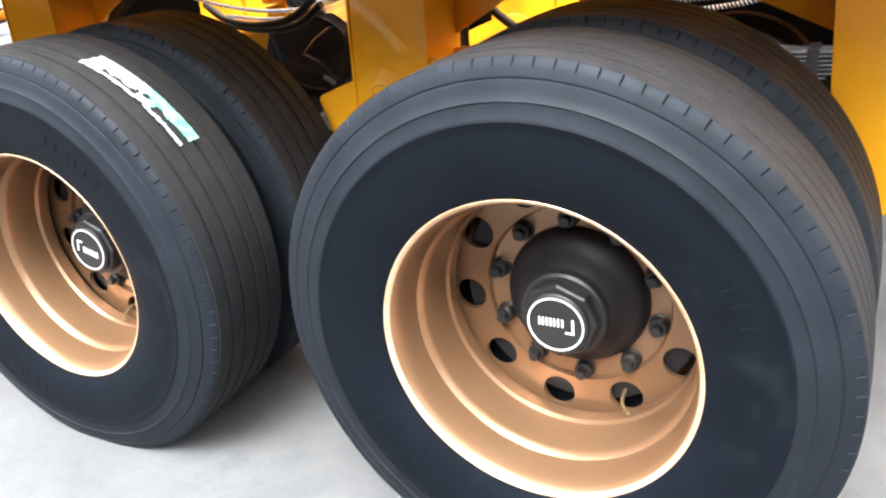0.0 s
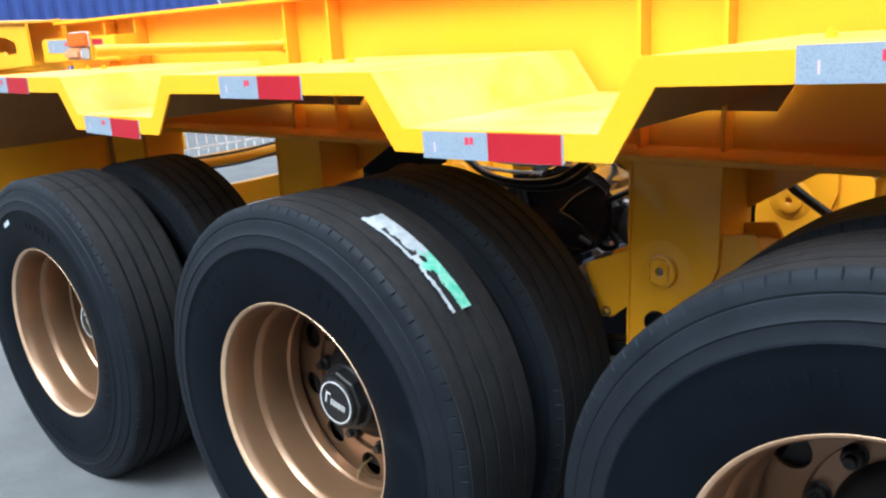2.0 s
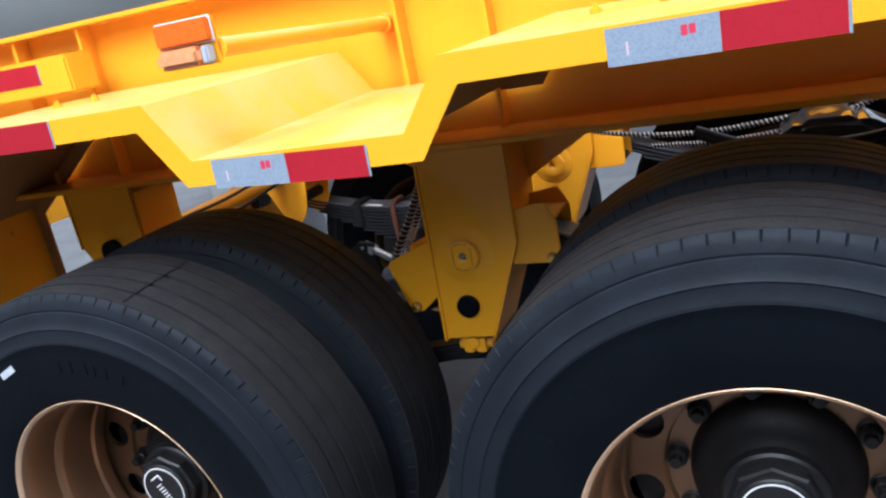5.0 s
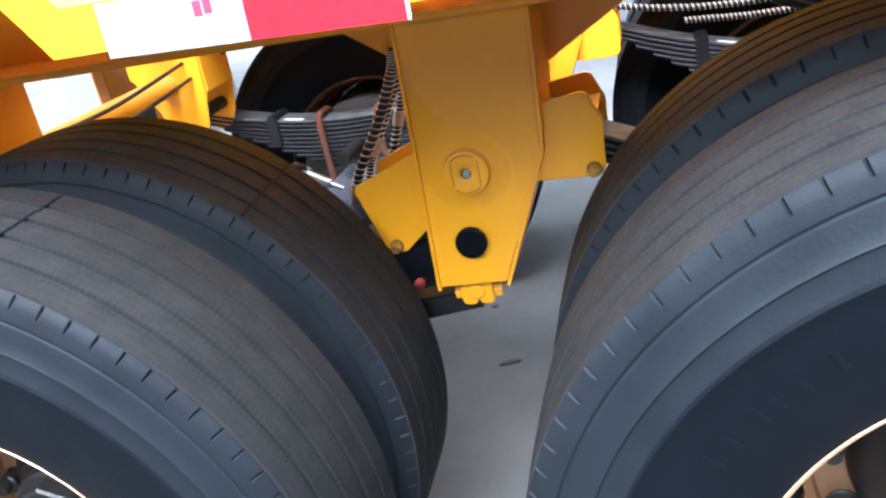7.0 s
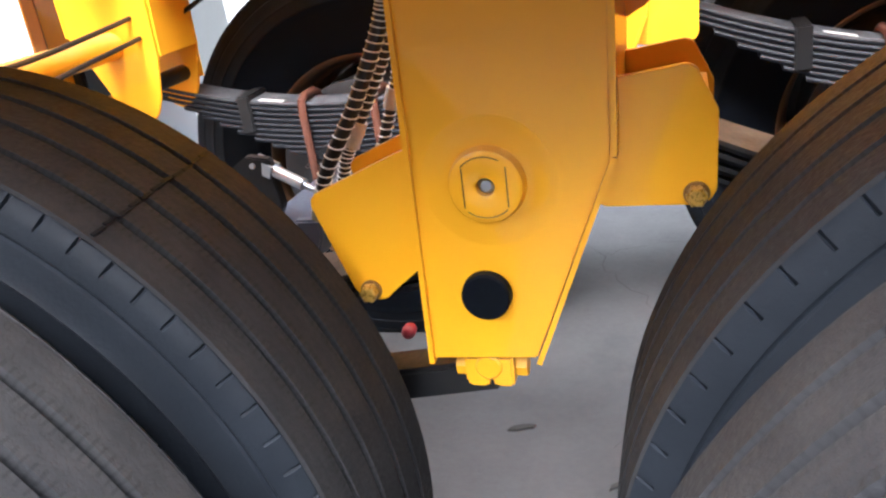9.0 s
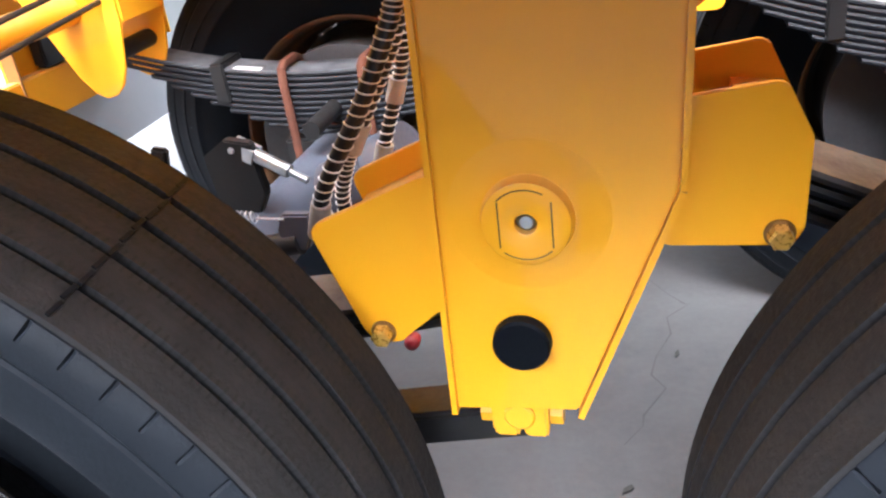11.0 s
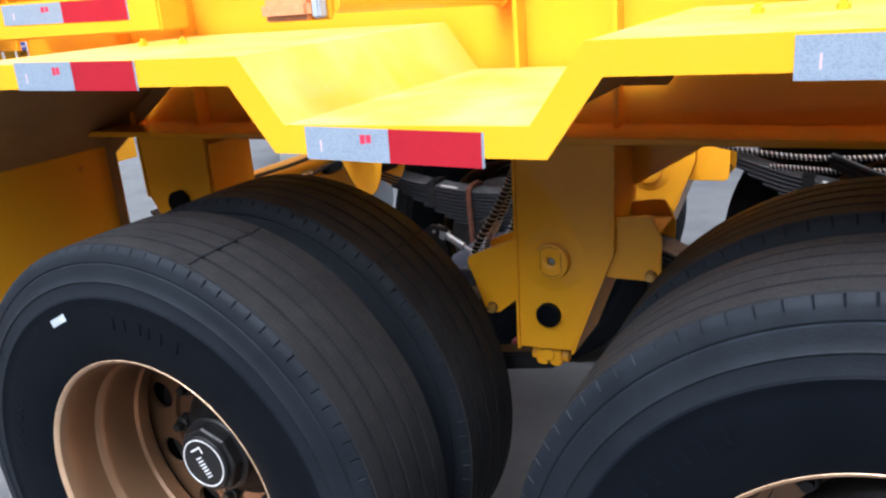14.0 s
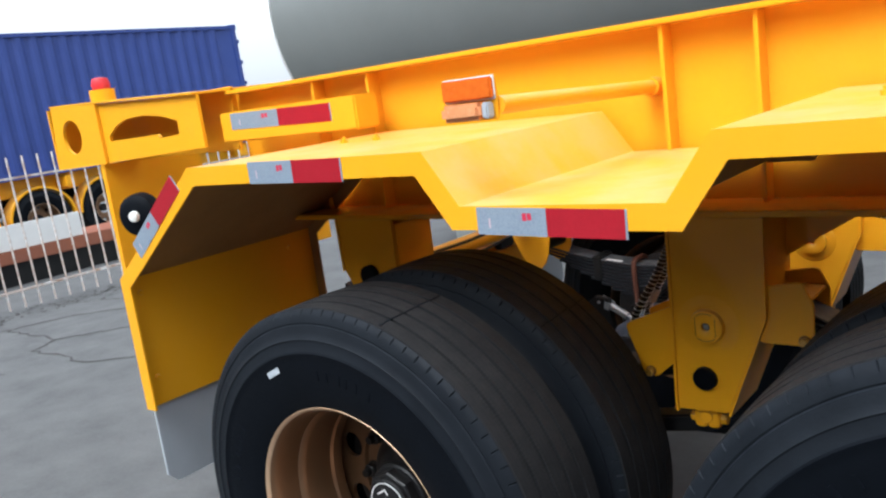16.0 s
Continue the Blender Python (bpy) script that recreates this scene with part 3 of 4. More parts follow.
for s in (0, 1):
    def Y(y, s=s):
        return y if s == 0 else 2 * MID - y

    def span(a, b):
        return min(Y(a), Y(b)), max(Y(a), Y(b))
    beam = part("main_beam", box(BEAM0, BEAM1, *span(0.642, 0.654), 1.114, 1.54), YELLOW, trailer, "yellow welded beam web", FR)
    part("top_flange", box(BEAM0, BEAM1, *span(0.575, 0.72), 1.54, 1.555, 0.003), YELLOW, beam)
    part("bottom_flange", box(BEAM0, BEAM1, *span(0.484, 0.72), 1.099, 1.1135, 0.003), YELLOW, beam)
    for x in (-2.0, -1.75, -0.785, -0.565, 0.533, 0.745, 1.85, 2.06):
        part("stiffener", box(x - 0.005, x + 0.005, *span(0.59, 0.641), 1.114, 1.539), YELLOW, beam)
for x in (-1.75, -0.67, 0.65, 1.97, 3.3, 4.8):
    part("cross_member", box(x - 0.05, x + 0.05, 0.656, 2 * MID - 0.656, 1.14, 1.38, 0.004), YELLOW, trailer, "yellow cross member", FR)

# mudguards: folded plate with a turned-down lip
TOP = [(-2.152, 0.655), (-2.152, 1.050), (-1.722, 1.354), (-0.963, 1.352), (-0.887, 1.246), (-0.482, 1.246), (-0.405, 1.353), (0.338, 1.353), (0.412, 1.248), (0.835, 1.252), (0.906, 1.370), (1.655, 1.383), (1.735, 1.270), (2.2, 1.270)]


def offset_line(pts, d):
    out = []
    for k, p in enumerate(pts):
        p = Vector(p)
        dirs = []
        if k:
            dirs.append((p - Vector(pts[k - 1])).normalized())
        if k < len(pts) - 1:
            dirs.append((Vector(pts[k + 1]) - p).normalized())
        ns = [Vector((v.y, -v.x)) for v in dirs]
        nn = sum(ns, Vector((0, 0))).normalized()
        out.append(tuple(p + nn * d / max(0.4, nn.dot(ns[0]))))
    return out


def strip(line_a, line_b, a, b):
    """A folded sheet between two lines in x and z, from y a to y b, each fold a face of its own."""
    bm = bmesh.new()
    rows = [[bm.verts.new((p[0], y, p[1])) for p, y in ((pa, a), (pa, b), (pb, b), (pb, a))] for pa, pb in zip(line_a, line_b)]
    for p, q in zip(rows, rows[1:]):
        for k in range(4):
            j = (k + 1) % 4
            bm.faces.new((p[k], p[j], q[j], q[k]))
    bm.faces.new(rows[0])
    bm.faces.new(rows[-1][::-1])
    return bm


for s in (0, 1):
    ya, yb, yl = (-0.112, 0.606, -0.118) if s == 0 else (2 * AX_MID + 0.112, 2 * AX_MID - 0.606, 2 * AX_MID + 0.118)
    bm = strip(TOP, offset_line(TOP, 0.006), ya, yb)
    bmesh.ops.recalc_face_normals(bm, faces=bm.faces)
    # undersides of the slopes get the brown, shade painted over their yellow
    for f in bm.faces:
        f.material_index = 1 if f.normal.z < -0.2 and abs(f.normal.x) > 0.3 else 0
    guard = part("mudguard", bm, (YELLOW, SHADE_BROWN), trailer, "yellow folded steel mudguard", FR, 0.3)
    part("lip", strip(offset_line(TOP, -0.001), offset_line(TOP, 0.044), yl, ya), YELLOW, guard, "", None, 0.3)
    part("inner_lip", strip(offset_line(TOP, 0.0065), offset_line(TOP, 0.044), *sorted((yb, yb + (-0.006 if s == 0 else 0.006)))), SHADE_BROWN, guard, "inner edge of the mudguard, browned as its shade", None, 0.3)
    if s == 1:
        yb += 0.17
    part("rear_flap", prism([(ya + 0.02 if s == 0 else ya - 0.02, 0.76), (yb, 0.76), (yb, 0.43), (yb - 0.03 if s == 0 else yb + 0.03, 0.40), (ya + 0.05 if s == 0 else ya - 0.05, 0.40), (ya + 0.02 if s == 0 else ya - 0.02, 0.43)], -2.168, -2.160, "x"), FLAP, guard, "pale grey plastic mud flap")


# reflective tape on the near lip
def tape(x0, z0, x1, z1, y, h):
    """White half and red half of one strip, between two points of its lower edge."""
    d = Vector((x1 - x0, 0, z1 - z0))
    L = d.length
    m = FR @ Matrix.Translation((x0, y, z0)) @ Matrix.Rotation(-math.atan2(d.z, d.x), 4, "Y")
    a = part("white_tape", box(0, L / 2, -0.0012, 0, 0, h), WHITE_TAPE, trailer, "white reflective tape with a small red stamp", m)
    x, z = L * 0.335, h * 0.54
    bm = bmesh.new()
    for u0, u1, w0, w1 in ((0, 0.0085, 0, 1), (0.0105, 0.019, 0.1, 1)):
        k = L / 0.30
        box(x + u0 * k, x + u1 * k, -0.0016, -0.0013, z + w0 * 0.27 * h, z + w1 * 0.27 * h, bm=bm)
    part("stamp", bm, RED_INK, a, "small red stamped mark")
    part("faint_mark", box(L * 0.09, L * 0.10, -0.0015, -0.0013, h * 0.25, h * 0.6), FADED_INK, a, "faded pink mark")
    part("red_tape", box(L / 2 + 0.0005, L, -0.0012, 0, 0, h), RED_TAPE, trailer, "red reflective tape", m)
    part("tape_edge", box(L + 0.0004, L + 0.004, -0.001, 0, 0, h), WHITE_TAPE, trailer, "thin white end of the tape", m)


for x0, z0, x1, z1 in ((1.131, 1.330, 1.437, 1.334), (0.465, 1.196, 0.768, 1.200), (-0.163, 1.300, 0.127, 1.299), (-0.848, 1.195, -0.554, 1.188), (-1.483, 1.308, -1.183, 1.303), (-2.012, 1.118, -1.772, 1.298)):
    tape(x0, z0, x1, z1, -0.1185, 0.05)


# hangers with rocker between the springs
def hanger(x):
    """Folded plate box under the beam, with a pivoting rocker whose open wings hold the ends of two springs."""
    def P(*pts):
        return [(x + a, b) for a, b in pts]
    outline = P((-0.0775, 1.098), (0.1425, 1.098), (0.137, 0.866), (0.043, 0.626), (-0.086, 0.622))
    h = part("hanger", prism(outline, 0.490, 0.498, "y", 0.002), YELLOW, trailer, "yellow folded suspension hanger", FR)
    part("back_plate", prism(outline, 0.664, 0.672, "y", 0.002), YELLOW, h)
    for a, b in (((-0.0775, 1.098), (-0.086, 0.618)), ((0.1425, 1.098), (0.137, 0.866)), ((0.137, 0.866), (0.043, 0.622))):
        d = Vector((b[0] - a[0], b[1] - a[1])).normalized()
        nn = Vector((-d.y, d.x)) * 0.006
        part("edge_fold", prism(P(a, b, (b[0] + nn.x, b[1] + nn.y), (a[0] + nn.x, a[1] + nn.y)), 0.484, 0.67, "y"), YELLOW, h)
    bm = revolve([(0.010, -0.011), (0.010, -0.017), (0.013, -0.019), (0.036, -0.019), (0.0395, -0.017), (0.0405, -0.008), (0.0425, -0.0050), (0.0475, -0.0046), (0.0525, -0.0036), (0.0575, -0.0024), (0.0625, -0.0014), (0.0675, -0.0007), (0.072, -0.0002), (0.076, 0.0003), (0.010, 0.001)], 64, closed=True)
    part("pivot_boss", moved(bm, Matrix.Translation((x + 0.0075, 0.490, 0.842))), YELLOW, h)
    inner = revolve([(0.010, -0.011), (0.010, -0.017), (0.013, -0.019), (0.036, -0.019), (0.0395, -0.017), (0.0405, -0.006), (0.058, -0.005), (0.066, 0.0005), (0.010, 0.001)], 40, closed=True)
    part("pivot_boss", moved(inner, Matrix.Translation((x + 0.0075, 0.672, 0.842)) @ Matrix.Rotation(math.pi, 4, "Z")), YELLOW, h)
    for sx in (-1, 1):
        part("boss_slot", box(x + 0.0075 + sx * 0.0235 - 0.0006, x + 0.0075 + sx * 0.0235 + 0.0006, 0.4706, 0.4716, 0.820, 0.864), BLACK, h, "dark slit in the boss")
    for a0, a1 in ((60, 136), (232, 312)):
        arc = [(x + 0.0075 + 0.0335 * math.cos(radians(a)), 0.4712, 0.842 + 0.0335 * math.sin(radians(a))) for a in range(a0, a1 + 1, 4)]
        part("boss_slot", tube(arc, 0.0007, 5), BLACK, h, "dark slit in the boss")
    part("pivot_bolt", moved(revolve([(0.001, -0.013), (0.006, -0.013), (0.0075, -0.011), (0.0098, -0.008), (0.0098, -0.001), (0.001, -0.001)], 14), Matrix.Translation((x + 0.0075, 0.490, 0.842))), ZINC, h, "bare metal bolt end")
    part("rubber_cap", moved(revolve([(0.001, -0.015), (0.0255, -0.015), (0.028, -0.0128), (0.0286, -0.002), (0.001, -0.002)], 32), Matrix.Translation((x - 0.0065, 0.490, 0.7105))), RUBBER, h, "black rubber cap")
    for u0, u1 in ((-0.050, -0.0215), (-0.0180, 0.0095)):
        lobe = P((u0, 0.616), (u0, 0.580), (u0 + 0.005, 0.574), (u1 - 0.002, 0.574), (u1, 0.578), (u1, 0.616))
        part("clamp_block", prism(lobe, 0.506, 0.60, "y", 0.003), YELLOW, h)
    part("clamp_eye", moved(revolve([(0.001, -0.004), (0.014, -0.004), (0.0165, -0.002), (0.0165, 0.004), (0.001, 0.004)], 20), Matrix.Translation((x - 0.020, 0.506, 0.603))), YELLOW, h)
    for dx in (-0.0575, 0.0165):
        part("clamp_bolt", tube([(x + dx - 0.007, 0.53, 0.592), (x + dx + 0.007, 0.53, 0.592)], 0.0135, 6), YELLOW, h)
    left = P((-0.060, 0.885), (-0.095, 0.875), (-0.200, 0.831), (-0.208, 0.824), (-0.209, 0.814), (-0.172, 0.708), (-0.165, 0.699), (-0.142, 0.694), (-0.133, 0.696), (-0.092, 0.733), (-0.060, 0.742))
    right = P((0.10, 0.938), (0.155, 0.943), (0.210, 0.951), (0.219, 0.947), (0.240, 0.904), (0.239, 0.822), (0.233, 0.811), (0.222, 0.806), (0.128, 0.806), (0.10, 0.82))
    for y0, y1 in ((0.501, 0.509), (0.634, 0.642)):
        part("rocker_plate", prism(left, y0, y1, "y", 0.0015), YELLOW, h)
        part("rocker_plate", prism(right, y0, y1, "y", 0.0015), YELLOW, h)
    part("rocker_floor", prism(P((-0.085, 0.850), (-0.195, 0.802), (-0.195, 0.795), (-0.085, 0.842)), 0.510, 0.633, "y"), YELLOW, h)
    part("rocker_floor", prism(P((0.185, 0.916), (0.232, 0.912), (0.232, 0.905), (0.185, 0.908)), 0.510, 0.633, "y"), YELLOW, h)
    for px, pz in ((-0.151, 0.7075), (0.219, 0.8185)):
        part("rocker_bolt", moved(revolve([(0.001, -0.0135), (0.0085, -0.0135), (0.0108, -0.0115), (0.0110, 0.0), (0.001, 0.0)], 6), Matrix.Translation((x + px, 0.4985, pz))), WORN_YELLOW, h, "bolt with worn yellow paint")
        part("washer", moved(revolve([(0.001, -0.0025), (0.0128, -0.0025), (0.0132, -0.0015), (0.0132, 0.0), (0.001, 0.0)], 20), Matrix.Translation((x + px, 0.501, pz))), WASHER, h)
        part("rocker_pin", tube([(x + px, 0.510, pz), (x + px, 0.633, pz)], 0.012, 10), BLACK, h)
    for pts in (((-0.084, 1.098), (-0.25, 1.098), (-0.084, 0.985)), ((0.145, 1.098), (0.35, 1.098), (0.145, 0.975))):
        part("gusset", prism(P(*pts), 0.646, 0.654, "y"), YELLOW, h)
    return h


def mirrored(ob, m):
    """The same part with its sub-parts on the other side of the trailer."""
    made = {}
    for o in (ob, *ob.children_recursive):
        c = o.copy()
        scene.collection.objects.link(c)
        made[o] = c
        c.parent = made.get(o.parent, trailer)
    made[ob].matrix_basis = m
    return made[ob]


OTHER = FR @ Matrix.Translation((0, 2 * MID, 0)) @ Matrix.Diagonal((1, -1, 1, 1))
for x in (-0.688, 0.642):
    mirrored(hanger(x), OTHER)


def front_hanger():
    """Fixed bracket that holds the front ends of the first springs."""
    out = [(1.684, 1.098), (2.02, 1.098), (1.985, 0.86), (1.90, 0.66), (1.74, 0.66), (1.703, 0.82)]
    h = part("front_hanger", prism(out, 0.490, 0.498, "y", 0.002), YELLOW, trailer, "yellow front spring hanger", FR)
    part("back_plate", prism(out, 0.664, 0.672, "y", 0.002), YELLOW, h)
    for a, b in (((2.02, 1.098), (1.985, 0.86)), ((1.985, 0.86), (1.90, 0.66))):
        part("edge_fold", prism([a, b, (b[0] + 0.006, b[1]), (a[0] + 0.006, a[1])], 0.484, 0.67, "y"), YELLOW, h)
    part("gusset", prism([(1.682, 1.098), (1.44, 1.098), (1.682, 1.000)], 0.646, 0.654, "y"), YELLOW, h)
    return h


mirrored(front_hanger(), OTHER)


def rear_hanger():
    x = -1.70
    out = [(-1.876, 1.098), (-1.640, 1.098), (-1.645, 0.870), (-1.662, 0.775), (-1.678, 0.738), (-1.700, 0.717), (-1.727, 0.710), (-1.752, 0.722), (-1.780, 0.760), (-1.82, 0.84), (-1.872, 0.93)]
    h = part("rear_hanger", prism(out, 0.490, 0.498, "y", 0.002), YELLOW, trailer, "yellow rear spring hanger with a rounded foot", FR)
    part("back_plate", prism(out, 0.664, 0.672, "y", 0.002), YELLOW, h)
    part("edge_fold", prism([(-1.876, 1.098), (-1.882, 1.098), (-1.878, 0.93), (-1.872, 0.93)], 0.486, 0.672, "y"), YELLOW, h)
    part("rubber_cap", moved(revolve([(0.001, -0.026), (0.028, -0.026), (0.0315, -0.023), (0.032, -0.002), (0.001, -0.002)], 32), Matrix.Translation((-1.751, 0.490, 0.923))), RUBBER, h, "black rubber cap")
    part("side_plate", prism([(-1.641, 1.080), (-1.635, 1.080), (-1.640, 0.870), (-1.646, 0.870)], 0.499, 0.663, "y"), YELLOW, h)
    part("spring_stop", tube([(-1.70, 0.499, 0.80), (-1.70, 0.663, 0.80)], 0.02, 12), BLACK, h)
    return h


mirrored(rear_hanger(), OTHER)

part("rear_cross_bar", box(-2.150, -2.112, 0.60, 1.95, 0.586, 0.706, 0.004), YELLOW, trailer, "yellow bar between the rear mudguard panels", FR)
part("rear_black_box", box(-2.146, -2.105, 1.67, 1.785, 0.711, 0.823, 0.008), BLACK, trailer, "small black box on the rear panel", FR)

# cross tube at the rear hangers, with cables along it
part("cross_tube", tube([(-1.73, 0.673, 0.955), (-1.73, 2 * MID - 0.673, 0.955)], 0.032, 20), YELLOW, trailer, "yellow cross tube between the rear hangers")
for dx, dz, sag in ((0.03, 0.035, 0.02), (0.042, -0.012, 0.03)):
    pts = curve_points([(-1.70 + dx, 0.60, 0.955 + dz), (-1.70 + dx, 0.95, 0.955 + dz - sag * 0.4), (-1.70 + dx, 1.2, 0.96 + dz), (-1.68 + dx, 1.45, 0.99 + dz), (-1.6 + dx, 1.6, 1.05 + dz)], 8)
    part("cable", tube(pts, 0.006, 8), BLACK, trailer, "black cable tied along the tube")

# brake chambers, levers and links at each axle
for k in range(3):
    x = AXLE * (1 - k)
    for s in (0, 1):
        def Y(y, s=s):
            return y if s == 0 else 2 * AX_MID - y
        cx, cz = x + 0.20, HUB_Z + 0.06
        if (k, s) != (2, 0):
            bm = tube([(cx - 0.03, Y(0.98), cz), (cx + 0.02, Y(0.98), cz + 0.022), (cx + 0.12, Y(0.98), cz + 0.066), (cx + 0.135, Y(0.98), cz + 0.072)], 0.074, 28)
            tube([(cx + 0.04, Y(0.98), cz + 0.031), (cx + 0.065, Y(0.98), cz + 0.042)], 0.086, 28, bm)
            part("brake_chamber", bm, AXLE_PAINT, trailer, "grey brake chamber")
        part("cam_shaft", tube([(x + 0.05, Y(0.50), HUB_Z + 0.13), (x + 0.05, Y(0.78), HUB_Z + 0.13)], 0.02, 12), BLACK, trailer, "black brake cam shaft")
    # radius rod from the hanger's clamp to the axle
    if k:
        for y in (0.555, 2 * AX_MID - 0.555):
            part("radius_rod", moved(box(0, 0.60, -0.03, 0.03, -0.022, 0.022, 0.006), Matrix.Translation((x + 0.03, y, 0.515)) @ Matrix.Rotation(-0.14, 4, "Y")), BLACK, trailer, "black flat radius rod")


def clevis(p, d):
    """Zinc fork on a threaded rod, with its pin."""
    q = Vector((1, 0, 0)).rotation_difference(Vector(d)).to_matrix().to_4x4()
    bm = tube([(0.0, 0, 0), (0.075, 0, 0)], 0.013, 12)
    tube([(0.075, 0, 0), (0.115, 0, 0)], 0.007, 10, bm)
    box(-0.05, 0.004, -0.016, -0.009, -0.013, 0.013, bm=bm)
    box(-0.05, 0.004, 0.009, 0.016, -0.013, 0.013, bm=bm)
    tube([(-0.038, -0.024, 0), (-0.038, 0.024, 0)], 0.006, 8, bm)
    part("link_fork", moved(bm, Matrix.Translation(p) @ q), ZINC, trailer, "zinc-plated fork and rod of the brake lever")


for k in range(3):
    clevis((AXLE * (1 - k) + 0.051, 1.13, 0.699), (0.9, -0.2, -0.40))
    bm = prism([(0.0, 0.0), (0.05, -0.01), (0.06, -0.11), (0.02, -0.18), (-0.04, -0.15), (-0.05, -0.03)], -0.012, 0.012, "y", 0.003)
    part("brake_lever", moved(bm, Matrix.Translation((AXLE * (1 - k) + 0.0, 1.13, 0.735))), BLACK, trailer, "black brake lever")


# ringed hoses hanging from the beam
def hose(ctrl, r, turns, label="black hose in a wire coil"):
    """A black hose with one bright wire wound round it."""
    pts = curve_points(ctrl, 12)
    part("hose", tube(pts, r, 12), BLACK, trailer, label)
    n = turns * 10
    wire = []
    side = None
    for k in range(n + 1):
        u = k / n * (len(pts) - 1)
        i = min(int(u), len(pts) - 2)
        p = pts[i].lerp(pts[i + 1], u - i)
        d = (pts[i + 1] - pts[i]).normalized()
        if side is None:
            side = d.orthogonal().normalized()
        side = (side - d * side.dot(d)).normalized()
        a = 2 * math.pi * k / 10
        wire.append(p + (r + 0.0008) * (math.cos(a) * side + math.sin(a) * d.cross(side)))
    part("wire_coil", tube(wire, 0.0010, 4), WIRE, trailer, "bright wire coil")


hx = -0.688
hose([(hx - 0.09, 0.62, 1.065), (hx - 0.105, 0.62, 1.02), (hx - 0.155, 0.62, 0.93), (hx - 0.225, 0.63, 0.825), (hx - 0.230, 0.67, 0.76), (hx - 0.215, 0.72, 0.66)], 0.0095, 44)
hose([(-0.79, 0.70, 1.06), (-0.815, 0.70, 0.99), (-0.849, 0.70, 0.93), (-0.886, 0.70, 0.869), (-0.907, 0.70, 0.83), (-0.925, 0.715, 0.77), (-0.915, 0.74, 0.66)], 0.0085, 40)
hose([(-0.805, 0.82, 1.06), (-0.838, 0.82, 0.975), (-0.855, 0.82, 0.916), (-0.875, 0.82, 0.865), (-0.905, 0.82, 0.792), (-0.920, 0.825, 0.73), (-0.92, 0.84, 0.64)], 0.0085, 40)
for p, q in (((-0.915, 0.631, 0.820), (-0.934, 0.642, 0.775)), ((-0.874, 0.70, 0.889), (-0.894, 0.70, 0.855)), ((-0.860, 0.82, 0.905), (-0.871, 0.82, 0.875)), ((-0.894, 0.82, 0.818), (-0.912, 0.822, 0.772))):
    part("hose_tag", tube([p, q], 0.012, 12), HOSE_TAPE, trailer, "pale tape round the hose")
for hx in (-0.688, 0.642):
    hose([(hx + 0.14, 1.05, 1.06), (hx + 0.26, 1.06, 1.005), (hx + 0.46, 1.07, 0.965), (hx + 0.66, 1.08, 0.958), (hx + 0.88, 1.08, 0.985), (hx + 1.1, 1.08, 1.07)], 0.006, 90)
    hose([(hx + 0.42, 1.00, 0.955), (hx + 0.60, 1.01, 0.940), (hx + 0.80, 1.02, 0.95), (hx + 1.0, 1.04, 1.0), (hx + 1.18, 1.05, 1.07)], 0.0055, 80)


# return spring, cap and chamber by the middle hanger
pts = []
for k in range(121):
    a = 2 * math.pi * k / 10
    pts.append((-1.325 + 0.0009 * k, 1.0 + 0.010 * math.cos(a), 0.645 + 0.010 * math.sin(a) - 0.0001 * k))
part("return_spring", tube(pts, 0.0018, 6), ZINC, trailer, "zinc-plated return spring")
part("spring_hook", tube([(-1.217, 1.0, 0.632), (-1.165, 1.0, 0.628)], 0.0025, 6), ZINC, trailer)
adjuster = part("slack_adjuster", prism([(-1.172, 0.636), (-1.118, 0.634), (-1.120, 0.600), (-1.134, 0.566), (-1.172, 0.566), (-1.185, 0.600)], 1.0, 1.022, "y", 0.004), AXLE_PAINT, trailer, "blue-grey slack adjuster arm")
part("adjuster_boss", tube([(-1.225, 1.012, 0.568), (-1.150, 1.012, 0.578)], 0.022, 18), BLACK, adjuster, "black end of the slack adjuster")
part("adjuster_pin", tube([(-1.240, 1.012, 0.566), (-1.224, 1.012, 0.568)], 0.008, 10), ZINC, adjuster)
part("valve_cap", moved(revolve([(0.001, -0.014), (0.006, -0.013), (0.011, -0.008), (0.0125, 0.0), (0.0115, 0.012), (0.001, 0.016)], 16), Matrix.Translation((-0.923, 0.853, 0.478))), SHADED_RED, trailer, "red plastic valve cap")

# air unit wrapped in black film beside the front hanger
AIR = Matrix.Translation((-0.118, 0.13, -0.032))
bm = prism([(0.13, 0.91), (0.16, 0.985), (0.22, 1.02), (0.35, 1.02), (0.437, 0.957), (0.428, 0.875), (0.392, 0.784), (0.262, 0.72), (0.19, 0.755)], 0.75, 0.93, "y", 0.02)
bmesh.ops.subdivide_edges(bm, edges=bm.edges[:], cuts=3, use_grid_fill=True)
for v in bm.verts:
    v.co += 0.012 * noise.noise_vector(v.co * 13)
part("air_unit", bm, FILM, trailer, "air unit wrapped in creased black film", AIR, 0.9)
for pts in (((0.262, 0.742, 0.882), (0.31, 0.738, 0.925), (0.375, 0.740, 0.965)), ((0.262, 0.742, 0.882), (0.33, 0.736, 0.85), (0.375, 0.740, 0.80)), ((0.20, 0.742, 0.80), (0.26, 0.738, 0.775), (0.33, 0.742, 0.765))):
    part("film_crease", tube(curve_points(pts, 6), 0.0035, 6), FILM, trailer, "raised crease in the black film", AIR)
